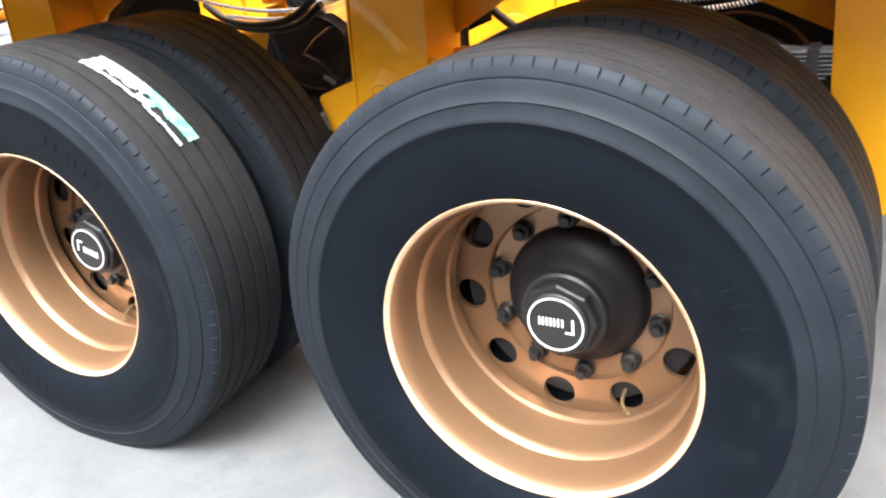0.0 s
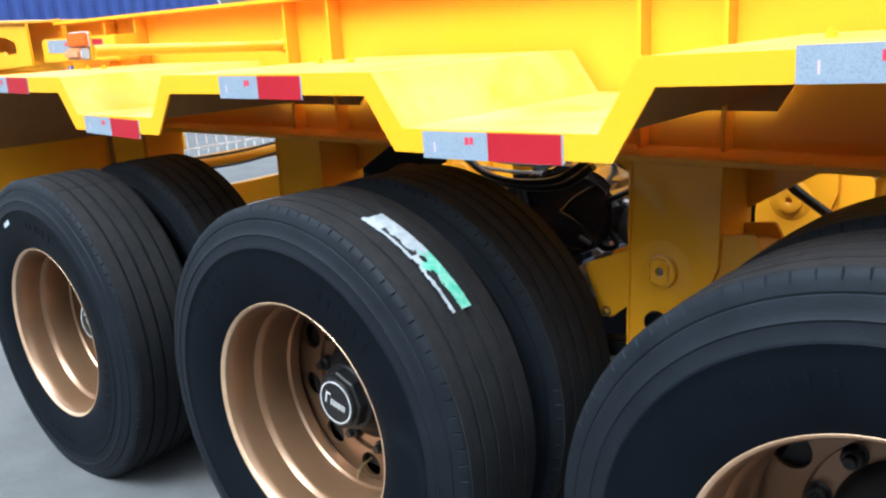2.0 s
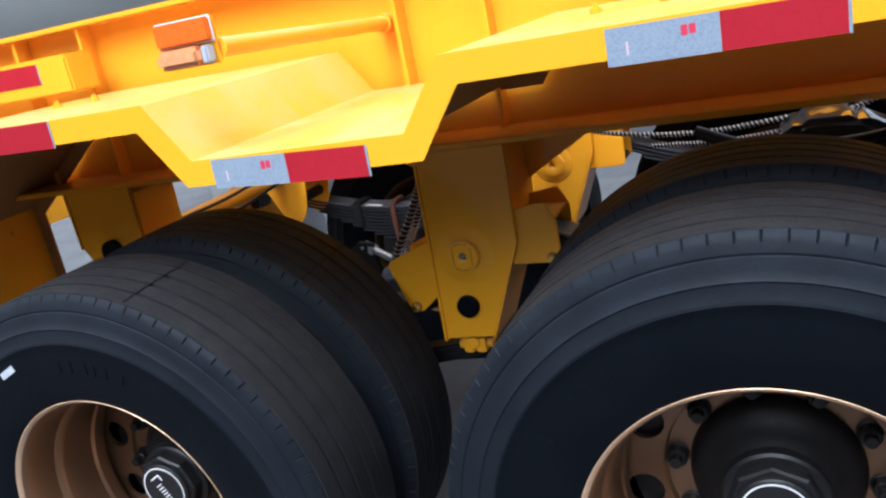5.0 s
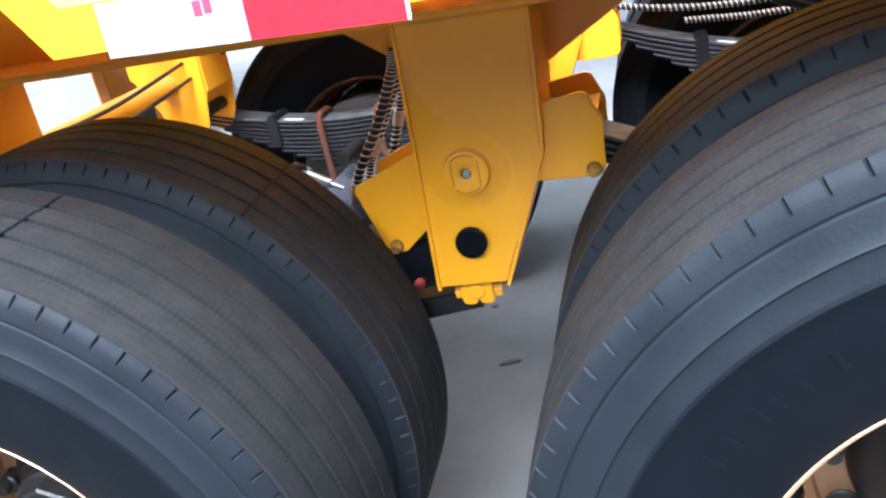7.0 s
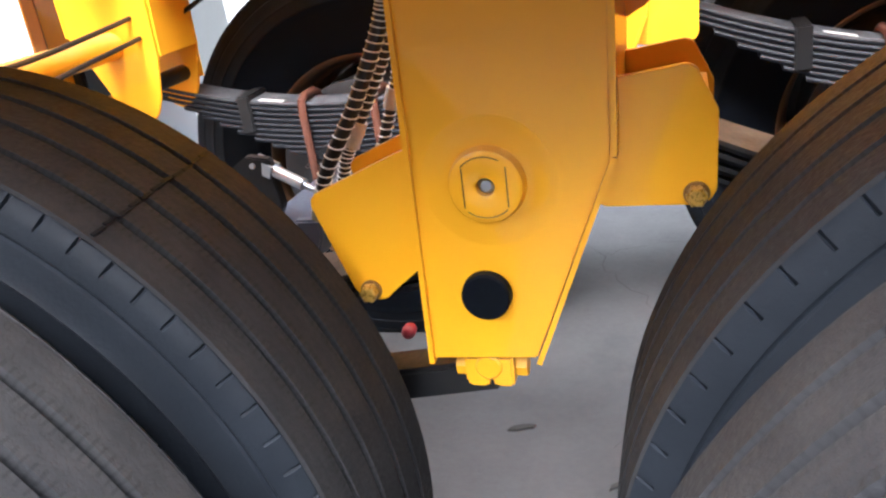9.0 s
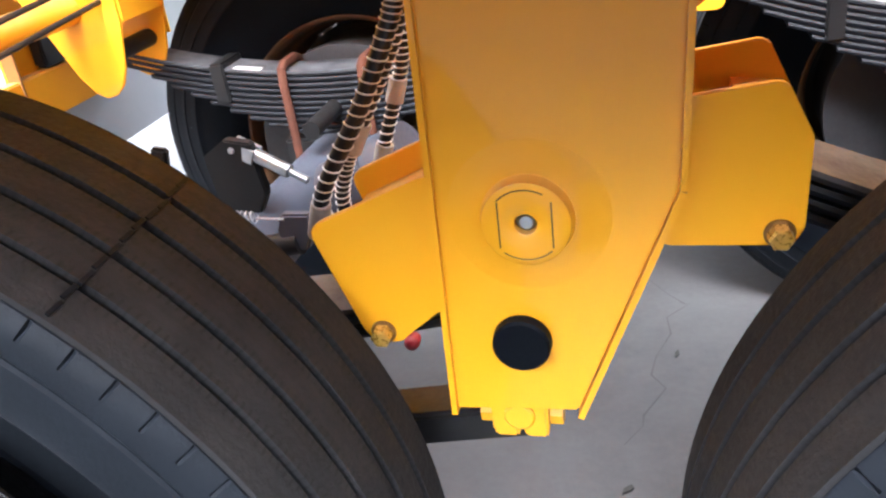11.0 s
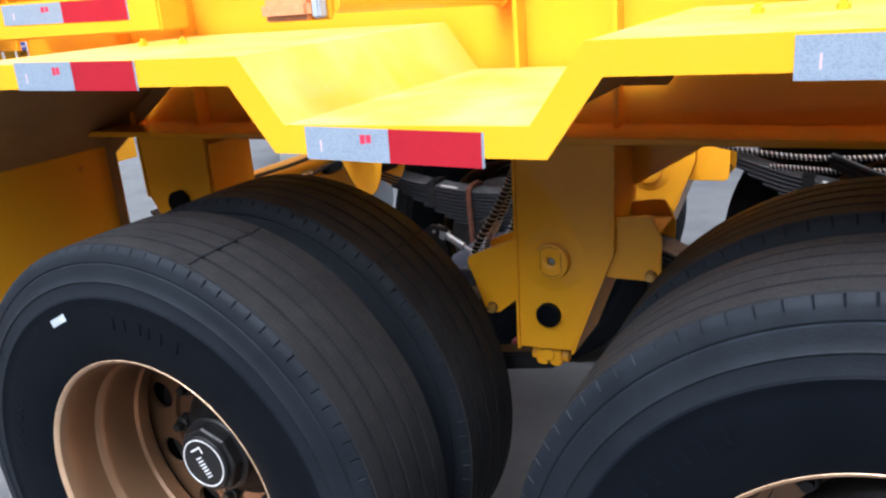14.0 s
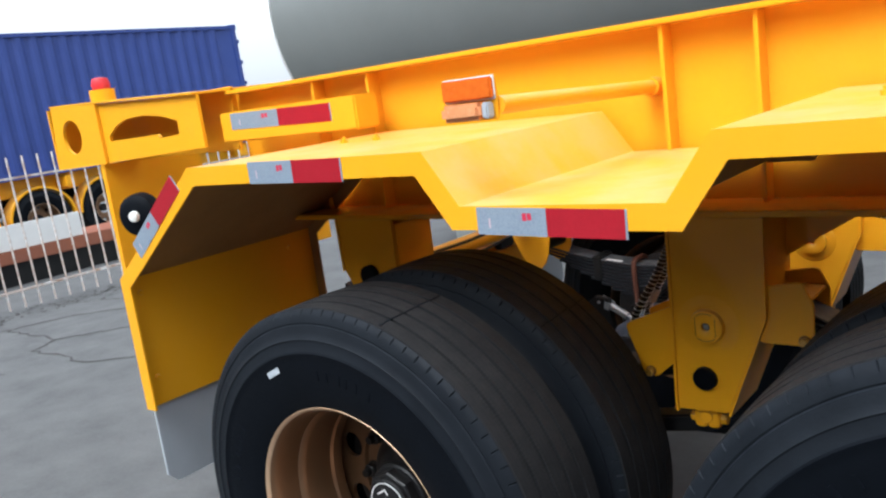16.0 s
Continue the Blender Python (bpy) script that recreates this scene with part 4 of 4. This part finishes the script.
part("film_clip", moved(box(-0.022, 0.022, -0.006, 0.006, -0.006, 0.006, 0.002), Matrix.Translation((0.35, 0.735, 0.80)) @ Matrix.Rotation(0.5, 4, "Y")), ZINC, trailer, "bright metal fitting", AIR)

# brake chamber and its air lines beside the front axle
chamber = part("air_chamber", moved(revolve([(0.001, -0.075), (0.030, -0.073), (0.052, -0.062), (0.066, -0.040), (0.072, -0.012), (0.078, -0.010), (0.079, 0.008), (0.072, 0.010), (0.069, 0.055), (0.052, 0.075), (0.001, 0.078)], 32), Matrix.Translation((0.345, 1.02, 0.79)) @ Matrix.Rotation(radians(-90), 4, "Z")), ALU, trailer, "dull grey brake chamber")
part("clamp_band", moved(revolve([(0.0795, -0.013), (0.0815, -0.010), (0.0815, 0.008), (0.0795, 0.011)], 32), Matrix.Translation((0.345, 1.02, 0.79)) @ Matrix.Rotation(radians(-90), 4, "Z")), ZINC, chamber, "zinc-plated clamp band")
for ctrl, r in (([(0.214, 0.90, 0.854), (0.299, 0.90, 0.890), (0.379, 0.90, 0.930), (0.42, 0.91, 0.985), (0.43, 0.93, 1.06)], 0.0085),
                ([(0.16, 0.93, 0.842), (0.20, 0.92, 0.838), (0.248, 0.92, 0.827), (0.284, 0.92, 0.794), (0.309, 0.92, 0.747), (0.267, 0.92, 0.732), (0.219, 0.92, 0.767), (0.17, 0.94, 0.80)], 0.0085),
                ([(0.386, 0.91, 1.05), (0.384, 0.90, 0.94), (0.383, 0.90, 0.863), (0.367, 0.91, 0.768), (0.355, 0.95, 0.70)], 0.009),
                ([(0.427, 0.90, 0.942), (0.398, 0.90, 0.885), (0.422, 0.90, 0.898), (0.438, 0.90, 0.871), (0.433, 0.90, 0.814), (0.425, 0.93, 0.74)], 0.008)):
    part("air_line", tube(curve_points(ctrl, 8), r, 10), BLACK, trailer, "black air line beside the brake chamber")
for p, q, r in (((0.236, 0.955, 0.760), (0.252, 0.955, 0.752), 0.012), ((0.312, 0.965, 0.874), (0.332, 0.965, 0.870), 0.011)):
    part("line_fitting", tube([p, q], r, 6), ZINC, trailer, "bright metal line fitting")
part("line_bracket", moved(box(-0.020, 0.020, -0.004, 0.004, -0.010, 0.010, 0.002), Matrix.Translation((0.456, 0.90, 0.81)) @ Matrix.Rotation(0.75, 4, "Y")), WIRE, trailer, "pale metal bracket")
part("brake_lever", moved(box(-0.014, 0.014, -0.008, 0.008, -0.075, 0.075, 0.004), Matrix.Translation((-1.34, 0.95, 0.715)) @ Matrix.Rotation(0.22, 4, "Y")), BLACK, trailer, "black brake lever")
part("air_hose", tube(curve_points([(0.47, 0.92, 1.07), (0.465, 0.92, 0.98), (0.455, 0.93, 0.88), (0.44, 0.95, 0.76)], 6), 0.012, 10), BLACK, trailer, "black air hose")
part("air_hose", tube(curve_points([(0.44, 0.98, 1.02), (0.475, 0.98, 0.955), (0.51, 0.98, 0.945), (0.535, 0.98, 0.90), (0.535, 0.98, 0.80)], 6), 0.011, 10), BLACK, trailer, "black air hose")
for dy, dz in ((0.0, 0.0), (0.03, -0.02)):
    part("air_hose", tube(curve_points([(0.40, 0.62 + dy, 1.055 + dz), (0.30, 0.63 + dy, 1.0 + dz), (0.15, 0.66 + dy, 0.98 + dz), (0.0, 0.70 + dy, 0.99 + dz), (-0.12, 0.75 + dy, 1.03 + dz)], 8), 0.011, 10), BLACK, trailer, "black air hose")
part("air_hose", tube(curve_points([(0.765, 0.80, 0.86), (0.766, 0.80, 0.93), (0.785, 0.80, 0.985), (0.84, 0.80, 0.995), (0.88, 0.80, 0.965), (0.95, 0.81, 0.91)], 6), 0.012, 10), BLACK, trailer, "black air hose")

# stub of an arm on the web, and studs on the mudguard
stub = part("arm_stub", moved(revolve([(0.022, -0.10), (0.034, -0.10), (0.036, -0.097), (0.036, 0.0), (0.022, 0.0)], 24, closed=True), Matrix.Translation((1.335, 0.641, 1.258))), YELLOW, trailer, "yellow tube stub on the beam", FR)
part("stub_core", tube([(1.335, 0.55, 1.258), (1.335, 0.64, 1.258)], 0.0215, 16), YELLOW, stub)
# bracket browned as the shadow side of the stub
part("stub_bracket", box(1.272, 1.297, 0.55, 0.641, 1.215, 1.325), SHADE_BROWN, stub)
for x in (-1.56, -1.44, -0.25, -0.13, 1.06, 1.18):
    bm = moved(revolve([(0.001, 0.016), (0.006, 0.016), (0.006, 0.009), (0.0105, 0.009), (0.0105, 0.0), (0.001, 0.0)], 6), Matrix.Translation((x, 0.27, 1.3535 if x < 1 else 1.3745)) @ Matrix.Rotation(radians(90), 4, "X"))
    part("guard_bolt", bm, YELLOW, trailer, "", FR)
for y, z in ((-0.07, 1.0), (-0.07, 0.74), (0.2, 0.72), (0.5, 1.0), (0.5, 0.74)):
    bm = moved(revolve([(0.001, -0.007), (0.007, -0.007), (0.009, -0.004), (0.009, 0.0), (0.001, 0.0)], 6), Matrix.Translation((-2.146, y, z)) @ Matrix.Rotation(radians(90), 4, "Z"))
    part("guard_bolt", bm, YELLOW, trailer, "", FR)

# side lamp on its arm
arm = part("lamp_arm", tube([(-0.827, 0.640, 1.398), (-0.797, -0.085, 1.4215)], 0.0165, 20), YELLOW, trailer, "yellow tube arm", FR)
bm = tube([(-0.8252, 0.598, 1.3994), (-0.827, 0.641, 1.398)], 0.023, 16)
part("arm_socket", bm, YELLOW, arm)
plate = part("lamp_plate", box(-0.905, -0.792, -0.094, -0.086, 1.398, 1.474, 0.002), YELLOW, arm)
part("lens_frame", box(-0.9055, -0.7915, -0.0965, -0.0942, 1.4335, 1.4755, 0.001), WHITE_PAINT, arm, "pale plastic frame")
part("marker_lens", box(-0.9035, -0.7935, -0.106, -0.0945, 1.4355, 1.4735, 0.003), AMBER, arm, "amber reflector")
part("side_lamp", box(-0.902, -0.812, -0.122, -0.0945, 1.400, 1.431, 0.008), PALE_AMBER, arm, "amber side lamp")
part("lamp_end", box(-0.811, -0.797, -0.116, -0.0945, 1.401, 1.430, 0.003), FLAP, arm, "grey end of the lamp")

# rear end of the beams
bar = part("rear_bar", box(-2.36, -1.70, 0.472, 0.574, 1.375, 1.478, 0.006), YELLOW, trailer, "yellow box section beside the beam", FR)
tape(-2.297, 1.418, -1.808, 1.410, 0.4715, 0.055)


def rear_bolster():
    """Raised end of the frame: side plate with a long slot, and an end box with a round hole."""
    b = bmesh.new()
    outer = [(-3.10, 1.345), (-2.44, 1.37), (-2.44, 1.555), (-3.05, 1.58), (-3.10, 1.582)]
    slot = [(-3.06, 1.43), (-2.72, 1.435), (-2.71, 1.42), (-2.58, 1.425), (-2.58, 1.475), (-2.68, 1.50), (-2.80, 1.512), (-2.93, 1.505), (-3.0, 1.485), (-3.06, 1.45)]
    edges = []
    for loop in (outer, slot):
        vs = [b.verts.new((x, 0.45, z)) for x, z in loop]
        edges += [b.edges.new((vs[k], vs[(k + 1) % len(vs)])) for k in range(len(vs))]
    bmesh.ops.triangle_fill(b, edges=edges, use_beauty=True)
    r = bmesh.ops.extrude_face_region(b, geom=b.faces[:])
    for v in [g for g in r["geom"] if isinstance(g, bmesh.types.BMVert)]:
        v.co.y += 0.012
    p = part("rear_bolster", b, YELLOW, trailer, "yellow rear bolster with a slot and a round hole", FR)
    b = bmesh.new()
    outer = [(-3.49, 1.335), (-3.10, 1.343), (-3.10, 1.584), (-3.46, 1.596)]
    ring = [(-3.325 + 0.075 * math.cos(a), 1.465 + 0.07 * math.sin(a)) for a in [2 * math.pi * k / 28 for k in range(28)]]
    edges = []
    for loop in (outer, ring):
        vs = [b.verts.new((x, 0.435, z)) for x, z in loop]
        edges += [b.edges.new((vs[k], vs[(k + 1) % len(vs)])) for k in range(len(vs))]
    bmesh.ops.triangle_fill(b, edges=edges, use_beauty=True)
    r = bmesh.ops.extrude_face_region(b, geom=b.faces[:])
    for v in [g for g in r["geom"] if isinstance(g, bmesh.types.BMVert)]:
        v.co.y += 0.014
    part("end_plate", b, YELLOW, p)
    part("inner_web", box(-3.49, -2.44, 0.60, 0.612, 1.34, 1.57), YELLOW, p)
    part("top_plate", prism([(-3.47, 1.5965), (-3.10, 1.585), (-2.44, 1.556), (-2.44, 1.564), (-3.10, 1.593), (-3.47, 1.6045)], 0.434, 0.74, "y"), YELLOW, p)
    part("end_cap", box(-3.50, -3.488, 0.436, 2 * MID - 0.436, 1.335, 1.59), YELLOW, p)
    part("cross_plate", prism([(0.44, 0.78), (1.60, 0.78), (1.60, 1.245), (0.90, 1.245), (0.90, 1.342), (0.44, 1.342)], -3.16, -3.13, "x", 0.002), YELLOW, p, "yellow rear panel")
    part("buffer", moved(revolve([(0.001, -0.05), (0.05, -0.05), (0.066, -0.04), (0.07, -0.02), (0.07, 0.0), (0.001, 0.0)], 32), Matrix.Translation((-2.867, 0.42, 1.1416)) @ Matrix.Rotation(radians(22), 4, "Z") @ Matrix.Scale(1.2, 4)), RUBBER, p, "round black rubber buffer")
    part("buffer_stud", moved(revolve([(0.001, -0.066), (0.016, -0.062), (0.018, -0.049), (0.001, -0.049)], 16), Matrix.Translation((-2.867, 0.42, 1.1416)) @ Matrix.Rotation(radians(22), 4, "Z") @ Matrix.Scale(1.2, 4)), WHITE_PAINT, p, "white stud")
    lock = revolve([(0.001, 0.0), (0.05, 0.0), (0.05, 0.05), (0.001, 0.05)], 20)
    lock.transform(Matrix.Translation((-3.17, 0.52, 1.590)) @ Matrix.Rotation(radians(90), 4, "X"))
    part("twist_lock", lock, YELLOW, p, "yellow twist-lock base")
    lock = revolve([(0.001, 0.0), (0.034, 0.0), (0.038, 0.02), (0.03, 0.045), (0.001, 0.05)], 20)
    lock.transform(Matrix.Translation((-3.17, 0.52, 1.640)) @ Matrix.Rotation(radians(90), 4, "X"))
    part("lock_head", lock, RED_PLASTIC, p, "red twist-lock head")
    return p


far = mirrored(rear_bolster(), OTHER)
for c in list(far.children):
    if c.name.startswith(("end_cap", "cross_plate", "twist_lock", "lock_head", "buffer")):
        bpy.data.objects.remove(c)

# stickers and marks on the tyres
def tread_patch(x, y0, y1, a0, a1, r0, mat, name, label, torn, seed, nu, nv):
    """A paper strip that lies on the tread, with holes torn out of it."""
    rng = random.Random(seed)
    bm = bmesh.new()
    grid = {}
    for i in range(nu + 1):
        for j in range(nv + 1):
            a = radians(a0 + (a1 - a0) * i / nu)
            skew = 0.012 * i / nu
            y = y0 + (y1 - y0) * j / nv + skew
            r = r0 - 0.8 * y * y
            jx = rng.uniform(-0.0012, 0.0012) if j in (0, nv) or i in (0, nu) else 0.0
            grid[i, j] = bm.verts.new((x + r * math.cos(a), y + jx, HUB_Z + r * math.sin(a)))
    for i in range(nu):
        for j in range(nv):
            if not torn(i / nu, j / nv):
                bm.faces.new((grid[i, j], grid[i + 1, j], grid[i + 1, j + 1], grid[i, j + 1]))
    bmesh.ops.delete(bm, geom=[v for v in bm.verts if not v.link_faces], context="VERTS")
    return part(name, bm, mat, trailer, label)


def hole(u, v):
    n = 0.10 * noise.noise((u * 14, v * 4, 2.0)) + 0.06 * noise.noise((u * 45, v * 12, 7.0))
    first = 0.17 < u < 0.50 and 0.13 + 0.5 * n < v < 0.34 + 1.8 * n
    spot = ((u - 0.545) / 0.035) ** 2 + ((v - 0.48) / 0.12) ** 2 < 1 + 4 * n
    low = 0.64 + 0.3 * n < u < 0.90 + n and 0.15 + n < v < 0.44 + 1.6 * n
    tail = u > 0.88 + n and 0.14 < v < 0.46 + n
    return first or spot or low or tail or v < 0.5 * n or u < 0.015 + 0.25 * n or (0.52 < u < 0.60 and v < 0.10 + n)


def is_green(u, v):
    return u > 0.50 + 0.12 * noise.noise((v * 6, 1.0, 4.0)) and v > 0.34 + 0.3 * noise.noise((u * 9, 5.0, 1.0))


tread_patch(0.009, -0.034, 0.029, 68.0, 35.5, 0.5462, PAPER_WHITE, "paper_label", "torn white paper label on the tread", lambda u, v: hole(u, v) or is_green(u, v), 4, 130, 26)
tread_patch(0.009, -0.034, 0.029, 68.0, 35.5, 0.5462, PAPER_GREEN, "green_label", "torn green paper label on the tread", lambda u, v: hole(u, v) or not is_green(u, v), 5, 130, 26)
part("size_label", moved(box(-0.024, 0.024, -0.0008, 0, -0.0075, 0.0075), Matrix.Translation((-1.457, -0.1492, 0.904)) @ Matrix.Rotation(radians(-24), 4, "Y")), PAPER_WHITE, trailer, "small pale label on the sidewall")


def seam(x, yc, angle, label="dark mould seam across the tread"):
    bm = bmesh.new()
    rng = random.Random(int(angle * 10))
    for j in range(11):
        y = yc - 0.10 + 0.02 * j
        a = radians(angle + 0.10 * j + rng.uniform(-0.15, 0.15))
        r = 0.5428 - 0.15 * (y - yc) ** 2
        m = Matrix.Translation((x + r * math.cos(a), y, HUB_Z + r * math.sin(a))) @ Matrix.Rotation(math.pi / 2 - a, 4, "Y")
        moved_box = box(-0.0020, 0.0020, -0.0085, 0.0085, -0.003, 0.0006)
        moved_box.transform(m)
        me = bpy.data.meshes.new("tmp")
        moved_box.to_mesh(me)
        moved_box.free()
        bm.from_mesh(me)
    part("tread_seam", bm, RUBBER, trailer, label)


seam(-1.31, 0.0, 69.5)
seam(-1.31, 0.345, 48.0)


# ---- the yard around ----
def build_fence():
    """Welded steel fence: upright bars between two rails, with posts."""
    fence = thing("yard_fence", "white-painted steel bar fence with rust spots", "fence")
    x = -9.0
    bar_me = finish(tube([(0, 0, 0.03), (0, 0, 1.62)], 0.011, 8), "bar", FENCE_PAINT)
    post_me = finish(tube([(0, 0, 0), (0, 0, 1.66)], 0.018, 10), "post", FENCE_PAINT)
    for z in (0.22, 1.40):
        part("rail", box(x - 0.012, x + 0.0075, -4.0, 16.0, z - 0.012, z + 0.012), FENCE_PAINT, fence)
    k = 0
    y = -4.0
    while y < 16.0:
        if k % 18 == 0:
            part("post", post_me, None, fence, "", Matrix.Translation((x + 0.035, y, 0)))
        else:
            part("bar", bar_me, None, fence, "", Matrix.Translation((x, y, 0)))
        y += 0.165
        k += 1


FENCE_PAINT = material("fence_paint", (0.72, 0.70, 0.68), 0.5, second=(0.45, 0.30, 0.22), scale=9, spread=0.25)
build_fence()


def shipping_container(x, y0, y1, z0, z1):
    """Steel box with corrugated sides; its long side faces +x."""
    c = thing("shipping_container", "blue corrugated steel shipping container on a chassis", "container")
    bm = bmesh.new()
    pitch, depth = 0.278, 0.036
    line = []
    y = y0 + 0.12
    while y < y1 - 0.12 - pitch:
        line += [(y, 0.0), (y + 0.07, 0.0), (y + 0.139, -depth), (y + 0.209, -depth)]
        y += pitch
    line += [(y1 - 0.12, 0.0)]
    prev = None
    for yy, d in line:
        row = [bm.verts.new((x - 0.02 + d, yy, z0 + 0.13)), bm.verts.new((x - 0.02 + d, yy, z1 - 0.09))]
        if prev:
            bm.faces.new((prev[0], row[0], row[1], prev[1]))
        prev = row
    part("side_panel", bm, BLUE, c, "", None, 0.3)
    part("core", box(x - 2.40, x - 0.075, y0 + 0.03, y1 - 0.03, z0 + 0.05, z1 - 0.03), BLUE, c)
    for ya, yb in ((y0, y0 + 0.12), (y1 - 0.12, y1)):
        part("corner_post", box(x - 0.16, x, ya, yb, z0 + 0.118, z1 - 0.118, 0.006), BLUE, c)
        for za in (z0, z1 - 0.118):
            part("corner_casting", box(x - 0.178, x + 0.004, ya - 0.004, yb + 0.03, za, za + 0.118, 0.008), BLUE, c)
    part("top_rail", box(x - 0.07, x - 0.005, y0 + 0.121, y1 - 0.121, z1 - 0.09, z1 - 0.02, 0.004), BLUE, c)
    part("bottom_rail", box(x - 0.07, x - 0.005, y0 + 0.121, y1 - 0.121, z0, z0 + 0.13, 0.004), BLUE, c)
    for k in range(5):
        part("hinge", box(x - 0.04, x + 0.02, y1 + 0.001, y1 + 0.035, z0 + 0.35 + 0.45 * k, z0 + 0.43 + 0.45 * k, 0.004), BLUE, c)


shipping_container(-15.0, -1.5, 10.65, 1.31, 3.87)


def parked_chassis():
    t = thing("parked_trailer", "yellow skeletal trailer parked behind the fence, carrying the blue container", "trailer")
    for x in (-15.4, -16.6):
        part("main_beam", box(x - 0.07, x + 0.07, -2.0, 11.0, 1.0, 1.308, 0.006), YELLOW, t)
    for y in (-1.2, 2.5, 6.2, 10.2):
        part("bolster", box(-17.2, -14.95, y - 0.08, y + 0.08, 1.05, 1.25, 0.006), YELLOW, t)
    turn = Matrix.Rotation(math.pi / 2, 4, "Z")
    for y in (4.2, 5.6, 6.9):
        w = part("wheel", RIM, None, t, "bronze steel wheel", Matrix.Translation((-15.15, y, HUB_Z)) @ turn)
        part("tyre", TYRE, None, w, "black truck tyre")
        w = part("wheel", RIM, None, t, "bronze steel wheel", Matrix.Translation((-16.9, y, HUB_Z)) @ turn @ Matrix.Rotation(math.pi, 4, "Z"))
        part("tyre", TYRE, None, w, "black truck tyre")
        arch = [(y + 0.62 * math.cos(a), HUB_Z + 0.62 * math.sin(a)) for a in [math.pi * k / 14 for k in range(15)]]
        arch += [(y + 0.585 * math.cos(a), HUB_Z + 0.585 * math.sin(a)) for a in [math.pi * (14 - k) / 14 for k in range(15)]]
        part("mudguard", prism(arch, -15.32, -14.98, "x"), YELLOW, t)
        part("axle", tube([(-16.8, y, HUB_Z), (-15.3, y, HUB_Z)], 0.07, 12), BLACK, t)
    part("landing_leg", box(-15.5, -15.35, -0.6, -0.45, 0.0, 1.0, 0.01), YELLOW, t)
    part("landing_leg", box(-16.65, -16.5, -0.6, -0.45, 0.0, 1.0, 0.01), YELLOW, t)


parked_chassis()


def low_deck():
    d = thing("steel_platform", "low red-oxide steel platform with a pale board on it", "platform")
    part("deck", box(-12.2, -11.0, -2.0, 6.0, 0.30, 0.47, 0.01), RUSTY_RED, d)
    # black block fills the gap below the deck in place of its shadow
    part("base", box(-12.05, -11.12, -1.9, 5.9, 0.0, 0.30, 0.01), BLACK, d, "black block standing in for the shade under the deck")
    part("board", box(-11.08, -11.03, 1.2, 4.25, 0.472, 0.80, 0.006), WHITE_PAINT, d, "pale board with worn paint")
    for k, (y, w) in enumerate(((1.5, 0.14), (1.68, 0.10), (1.82, 0.16), (2.02, 0.08), (2.14, 0.15), (2.75, 0.13), (2.92, 0.10))):
        part("board_mark", box(-11.029, -11.026, y, y + w, 0.60, 0.68), CRACK, d, "dark unreadable mark on the board")


low_deck()


def storage_tank():
    """Lying cylinder with a flat end and a pale seam ring, on two saddles."""
    t = thing("storage_tank", "dark grey lying steel tank on saddles", "tank")
    R, x0, x1, y, z = 1.25, -5.80, 4.5, 5.05, 2.45
    prof = [(0.001, x0 + 0.05), (R - 0.06, x0 + 0.04), (R - 0.05, x0), (R, x0), (R, x1), (R - 0.05, x1), (0.001, x1)]
    bm = revolve(prof, 96)
    bm.transform(Matrix.Translation((0, y, z)) @ Matrix.Rotation(-math.pi / 2, 4, "Z"))
    part("shell", bm, GREY_TANK, t)
    ring = revolve([(R - 0.03, x0 - 0.022), (R + 0.010, x0 - 0.022), (R + 0.010, x0 - 0.002), (R - 0.03, x0 - 0.002)], 96, closed=True)
    ring.transform(Matrix.Translation((0, y, z)) @ Matrix.Rotation(-math.pi / 2, 4, "Z"))
    part("seam_ring", ring, WHITE_PAINT, t, "pale ring at the end seam")
    for x in (-4.2, 3.4):
        pts = [(y - 0.9, 0.0), (y + 0.9, 0.0)] + [(y + 0.95 * math.cos(a) * 1.2, z + (R + 0.0) * math.sin(a)) for a in [-0.62, -0.9, -1.2, -1.57, -1.94, -2.24, -2.52]]
        part("saddle", prism(pts, x - 0.15, x + 0.15, "x"), GREY_TANK, t)


storage_tank()


# unseen wall added behind the camera to hold back the low sky
ob = new("wall_south", finish(box(-60, 60, -10.3, -10.0, 0, 6.2), "wall_south", BLOCKER_GREY))
tagged(ob, "unseen grey wall added to block low sky light", "wall", kind="structure")
